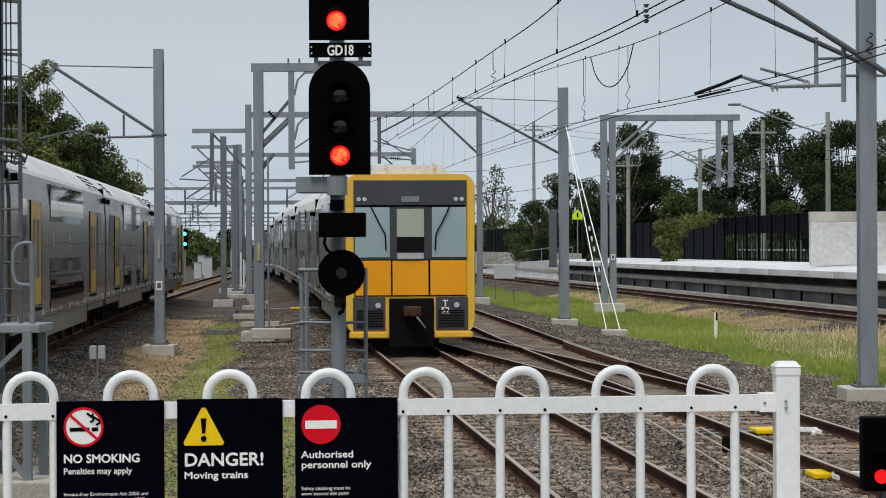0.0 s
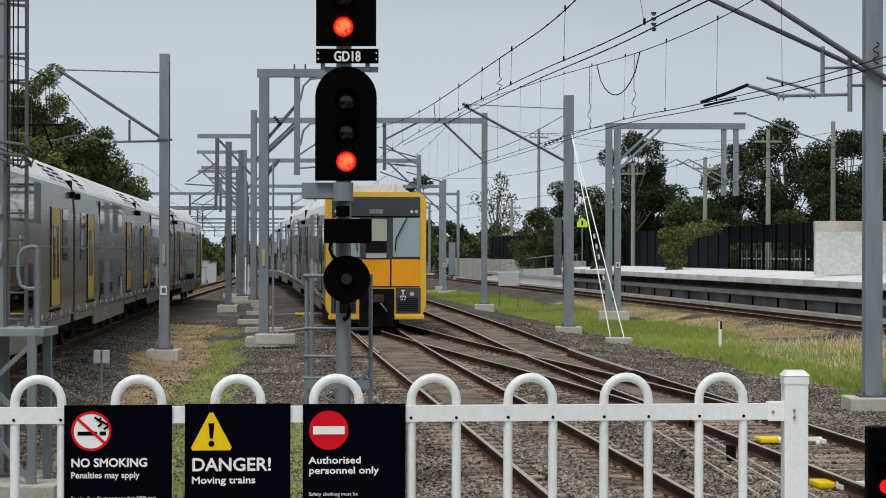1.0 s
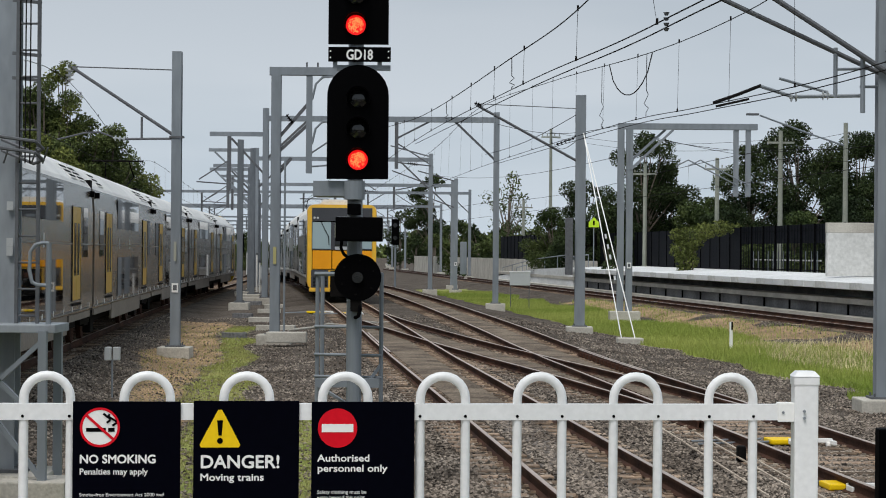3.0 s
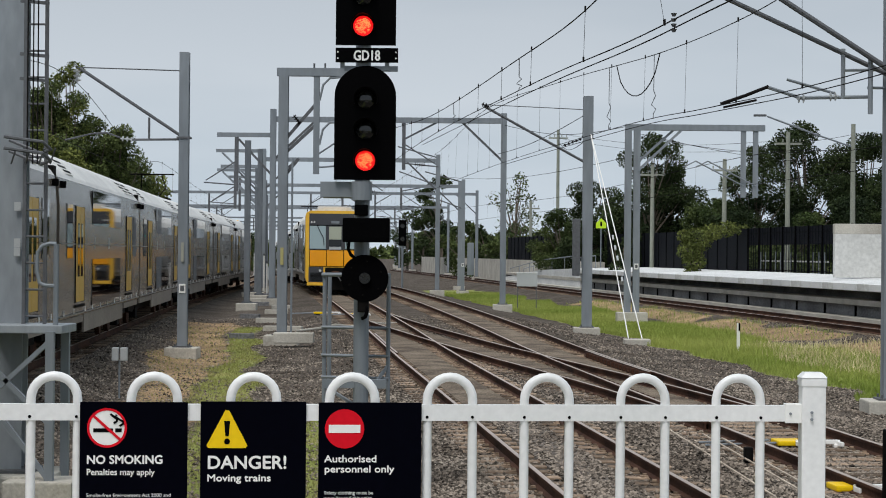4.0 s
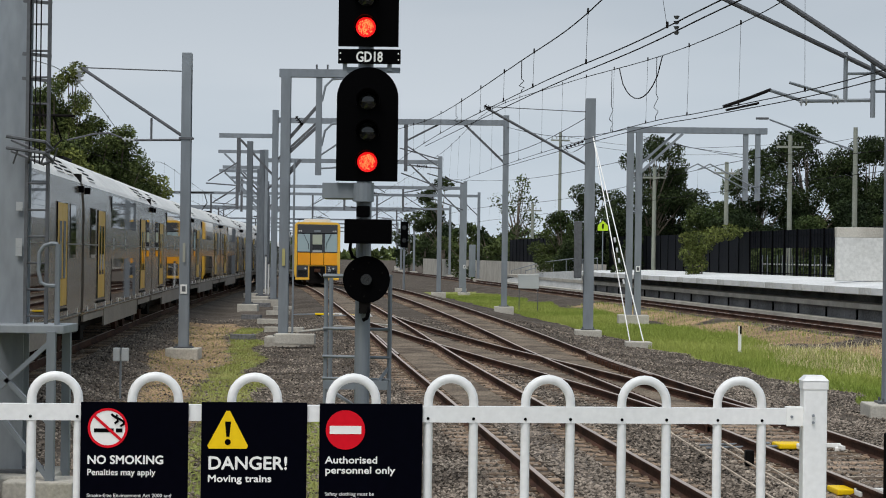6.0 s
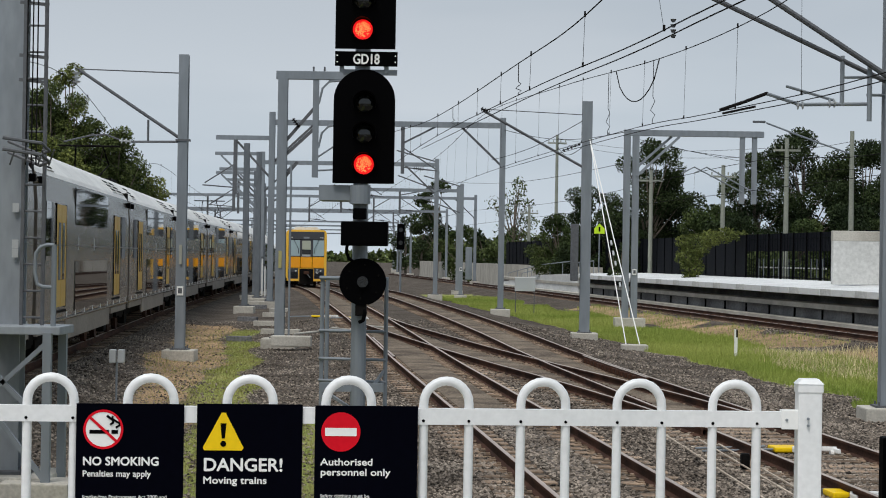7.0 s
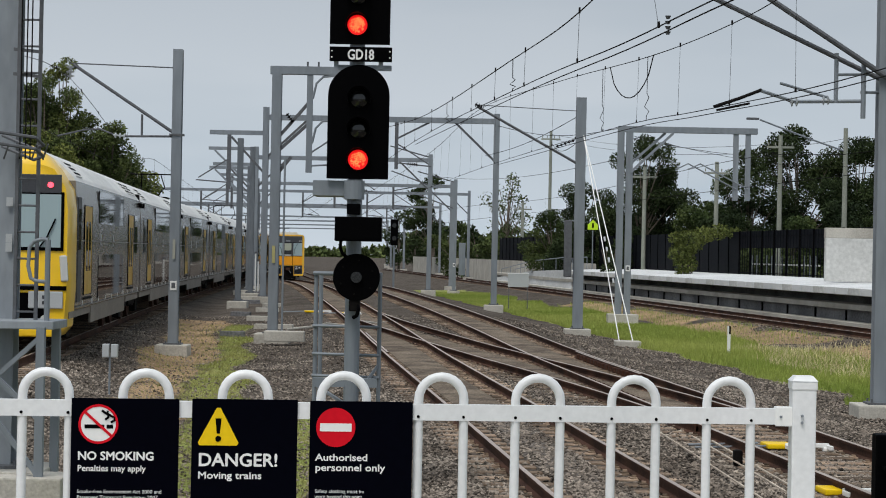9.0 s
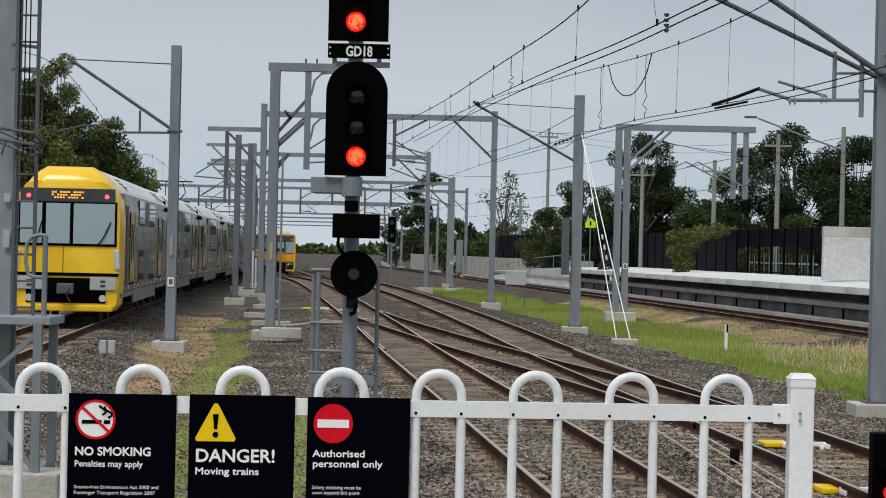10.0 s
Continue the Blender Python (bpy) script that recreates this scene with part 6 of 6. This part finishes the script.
def cab_yellow(c):
    """Rounded bright yellow cab at the -y end, with a sloping dome."""
    prof = [(1.30, 0.36), (1.46, 0.55), (1.515, 1.3), (1.515, 3.05), (1.46, 3.5), (1.2, 3.9), (0.95, 4.2), (0.62, 4.40)]
    f = -HALF
    secs = [half_to_ring([(x * 0.955, min(z, 3.90 if x > 1.1 else 3.98)) for x, z in prof], f),
            half_to_ring([(x * 0.985, min(z, 4.05 if x > 0.9 else 4.22)) for x, z in prof], f + 0.16),
            half_to_ring([(x, min(z, 4.30 if x > 0.7 else 4.42)) for x, z in prof], f + 0.45),
            half_to_ring(prof, f + 0.95), half_to_ring(prof, f + 1.25)]
    cab = smooth(part("cab", loft(secs), M_BRIGHT, c, "bright yellow moulded driving cab"), 35)
    y = f - 0.012
    panel(cab, "display_band", 0, 3.58, 2.62, 0.40, y, M_GREYPANEL, "dark grey band above the windscreen", bevel=0.01)
    panel(cab, "windscreen_surround", 0, 2.79, 2.74, 1.24, y, M_BLACK, "black windscreen surround", 0.03)
    for x, w in ((-1.0, 0.60), (-0.26, 0.66), (0.74, 1.14)):
        panel(cab, "windscreen", x, 2.80, w, 1.12, y - 0.012, M_WINDSCREEN, "pale windscreen with a sky reflection in its colour")
    for x0, x1 in ((-0.9, -0.70), (0.85, 1.2)):
        part("wiper", sweep(B(), [(x0, y - 0.05, 2.2), ((x0 + x1) / 2, y - 0.06, 2.45), (x1, y - 0.05, 2.85)], 0.018), M_BLACK, cab)
    bm = B()
    for r in range(3):
        for q in range(12):
            if (q * 7 + r * 3) % 5:
                box(bm, (-0.42 + q * 0.075, y - 0.02, 3.52 + r * 0.075), (0.055, 0.01, 0.045))
    part("destination_display", bm, M_AMBER, cab, "glowing orange dot display")
    for x in (-1.08, 1.08):
        d = B()
        disc(d, (x, y - 0.01, 3.56), 0.062, -0.02, 16)
        part("tail_light", d, M_TAIL, cab, "lit red tail light")
    part("panel_seam", box(B(), (-0.1, y + 0.003, 1.8), (0.012, 0.012, 0.75)), M_BLACK, cab)
    panel(cab, "lower_surround", 0, 0.93, 2.2, 0.70, y, M_BLACK, "black coupler recess", bevel=0.02)
    panel(cab, "trim", 0, 1.38, 2.9, 0.09, y, M_BLACK)
    for x in (-1.02, 1.02):
        b = panel(cab, "fleet_panel", x, 1.13, 0.72, 0.36, y - 0.02, M_PORCELAIN, "pale grey panel with small dark marks", 0.05, 0.02)
        for z in (1.19, 1.07):
            panel(b, "line_of_print", x, z, 0.14, 0.07, y - 0.05, M_GREYPANEL, t=0.006)
        d = B()
        disc(d, (x, y - 0.02, 0.72), 0.10, -0.03, 18)
        part("fog_light", d, M_HEADLIGHT, cab)
        part("headlight", box(B(), (x * 1.36, f + 0.02, 1.80), (0.16, 0.12, 0.56), bevel=0.04, ry=-math.copysign(0.08, x)), M_HEADLIGHT, cab, "slim white headlight cluster")
    bm = B()
    box(bm, (0, f - 0.12, 0.98), (0.46, 0.34, 0.30), bevel=0.04)
    tube(bm, (0.0, f - 0.3, 0.98), (0.0, f - 0.42, 0.98), 0.11, 14)
    sweep(bm, [(0.05, f - 0.3, 0.82), (0.1, f - 0.32, 0.7), (0.16, f - 0.3, 0.62)], 0.02)
    part("coupler", bm, M_GALV_DARK, cab, "grey steel coupler")
    panel(cab, "bumper", 0, 0.44, 2.6, 0.18, y - 0.03, M_BRIGHT, "yellow bottom bar", 0.10, 0.04)
    for sx in (-1, 1):
        part("cab_door", side_panel(sx, f + 1.75, 2.2, 0.7, 2.3, 0.03), M_GREYPANEL, c, "grey cab side door")
        part("side_window", side_panel(sx, f + 1.72, 2.65, 0.5, 0.9, 0.045), M_GLASS, c)


def cab_flat(c):
    """Flat orange-yellow framed cab with a gangway door, at the -y end."""
    f = -HALF
    w, zt, zb, r = 1.54, 4.21, 0.34, 0.30
    prof = [(w - 0.28, zb), (w - 0.05, zb + 0.24), (w, zb + 0.42)] + [(w - r + r * math.cos(a), zt - r + r * math.sin(a)) for a in (math.pi / 2 * k / 6 for k in range(7))]
    secs = [half_to_ring([(x * 0.985, z) for x, z in prof], f - 0.03), half_to_ring(prof, f + 0.05), half_to_ring(prof, f + 0.45)]
    cab = smooth(part("cab", loft(secs), M_YELLOW, c, "orange-yellow cab frame with rounded top corners"), 35)
    y = f - 0.045
    back = panel(cab, "dark_surround", 0, 3.13, 2.68, 1.87, y, M_GREYPANEL, "dark grey windscreen surround", 0.03, 0.01)
    panel(back, "window_gutter", 0, 3.46, 2.6, 0.04, y - 0.02, M_BLACK)
    for x, ww in ((-0.90, 0.82), (0.92, 0.82)):
        panel(back, "windscreen", x, 2.84, ww, 1.18, y - 0.014, M_WINDSCREEN, "pale windscreen with a sky reflection in its colour")
    d = panel(back, "gangway_door", 0.0, 2.84, 0.80, 1.26, y - 0.016, M_GREYPANEL, "grey door in the cab front")
    panel(d, "blind", 0.0, 3.06, 0.64, 0.66, y - 0.036, M_BLIND, "pale yellow-green blind")
    panel(d, "lower_glass", 0.0, 2.55, 0.64, 0.34, y - 0.036, M_GLASS)
    panel(d, "ledge", 0.0, 2.28, 0.62, 0.14, y - 0.036, M_PORCELAIN)
    for x in (-1, 1):
        for k in (0, 1):
            q = B()
            disc(q, (x * (1.08 + 0.14 * k), y - 0.014, 3.62), 0.05, -0.02, 14)
            part("marker_light", q, M_HEADLIGHT, back)
        part("wiper", sweep(B(), [(x * 0.93, y - 0.06, 3.44), (x * 0.72, y - 0.06, 3.02), (x * 0.60, y - 0.06, 2.80), (x * 0.58, y - 0.06, 2.42)], 0.016), M_BLACK, back)
    panel(back, "destination_box", 0.0, 3.62, 0.42, 0.13, y - 0.016, M_GALV, "blank destination box")
    for x, ww in ((-0.88, 0.84), (0.0, 0.85), (0.90, 0.86)):
        panel(cab, "front_panel", x, 1.76, ww, 0.82, y, M_ORANGE, "plain orange-yellow front panel", 0.03, 0.012)
    panel(cab, "seam_backing", 0, 1.76, 2.66, 0.86, y + 0.012, M_BLACK)
    for x in (-0.98, 0.98):
        g = panel(cab, "lower_panel", x, 0.92, 0.76, 0.78, y, M_GREYPANEL, "dark grey louvred panel", 0.03, 0.01)
        for k in range(7):
            panel(g, "louvre", x - math.copysign(0.02, x), 0.62 + k * 0.062, 0.62, 0.022, y - 0.02, M_DARKMETAL)
        q = B()
        disc(q, (x * 0.95 + 0.16, y - 0.012, 1.12), 0.065, -0.03, 14)
        part("headlight", q, M_HEADLIGHT, g)
    lettering("fleet_letter", "T", 0.21, M_SIGNWHITE, cab, (0.82, y - 0.034, 1.09), "CENTER", bold=0.006)
    lettering("fleet_number", "52", 0.21, M_SIGNWHITE, cab, (0.82, y - 0.034, 0.92), "CENTER", bold=0.006)
    panel(cab, "coupler_recess", 0.02, 0.70, 1.06, 1.16, y - 0.02, M_DARKMETAL, "black recess round the coupler", 0.04, 0.03)
    bm = B()
    box(bm, (0.02, f - 0.25, 0.98), (0.40, 0.36, 0.24), bevel=0.04)
    tube(bm, (0.02, f - 0.40, 0.98), (0.02, f - 0.52, 0.98), 0.10, 14)
    k = part("coupler", bm, M_RAIL, cab, "rusty red coupler head")
    part("air_hose", sweep(B(), [(0.1, f - 0.5, 0.86), (0.2, f - 0.55, 0.74), (0.3, f - 0.5, 0.6)], 0.022), M_GALV, k)
    for x in (-1.0, 1.02):
        panel(cab, "bumper", x, 0.42, 0.9, 0.15, y - 0.01, M_YELLOW, "", 0.06, 0.03)
    bm = B()
    for x in (-0.55, 0.6):
        box(bm, (x, f + 0.6, 4.42), (0.05, 0.5, 0.12))
    box(bm, (0.0, f + 1.4, 4.40), (1.7, 1.8, 0.10))
    part("roof_hatch", bm, M_ROOF, cab)
    part("aerial", tube(B(), (0.1, f + 0.6, 4.3), (0.1, f + 0.6, 4.55), 0.01, 5), M_BLACK, cab)


def pantograph(c, y, z):
    bm = B()
    for sx in (-0.5, 0.5):
        sweep(bm, [(sx * 0.6, y - 0.9, z), (sx, y + 0.5, z + 0.45), (sx * 0.8, y - 0.3, z + 0.95)], 0.025)
    tube(bm, (-0.9, y - 0.3, z + 0.97), (0.9, y - 0.3, z + 0.97), 0.03, 6)
    box(bm, (0, y, z - 0.02), (1.4, 1.8, 0.06))
    part("pantograph", bm, M_DARKMETAL, c, "dark folding pantograph")


LEFT_CARS, MAIN_CARS = [], []
plain = carriage("grey double-deck train carriage with yellow doors", BODY_A, ROOF_A, M_TRAINGREY, M_DOOR, "grey double-deck train", -HALF, (1,))
end_a = carriage("grey double-deck driving carriage with bright yellow cab", BODY_A, ROOF_A, M_TRAINGREY, M_DOOR, "grey double-deck train", -HALF + 1.2)
cab_yellow(end_a)
LEFT_CARS.append(end_a)
LEFT_CARS.append(plain)
for k in range(5):
    LEFT_CARS.append(copy_thing(plain, Matrix.Identity(4)))
LEFT_CARS.append(copy_thing(end_a, Matrix.Identity(4)))
for k in (2, 5):
    pantograph(LEFT_CARS[k], -6.0, 4.42)

plain_t = carriage("stainless steel double-deck train carriage", BODY_T, ROOF_T, M_STEEL, M_STEEL, "stainless double-deck train", -HALF, (-1,))
end_t = carriage("stainless steel driving carriage with orange-yellow cab front", BODY_T, ROOF_T, M_STEEL, M_STEEL, "stainless double-deck train", -HALF + 0.4)
cab_flat(end_t)
MAIN_CARS += [end_t, plain_t] + [copy_thing(plain_t, Matrix.Identity(4)) for k in range(6)]
pantograph(MAIN_CARS[1], 5.0, 4.32)


def motions():
    """Both trains draw away along their tracks."""
    times = [k * 0.5 for k in range(21)]
    for cars, line, z, start, speed, gain in ((LEFT_CARS, track_left, LEFT_Z, -64.3, 10.1, 0.2), (MAIN_CARS, track_main, None, 48.0, 13.56, 0.168)):
        late = 0.432 if cars is MAIN_CARS else 0.0
        for k, car in enumerate(cars):
            rows = []
            for t in times:
                y = start + speed * t + gain * t * t + late * max(0.0, t - 5.0) ** 2 + HALF + k * 20.0
                turn = math.degrees(math.atan((line(y + 5) - line(y - 5)) / 10))
                back = 180 if car is LEFT_CARS[-1] else 0
                h = rise(y) if z is None else z
                tilt = 0.0 if z is not None else math.degrees(math.atan((rise(y + 7) - rise(y - 7)) / 14))
                rows.append((t, pose(line(y), y, h, tilt, 0, back - turn)))
            walk(car, rows)


motions()
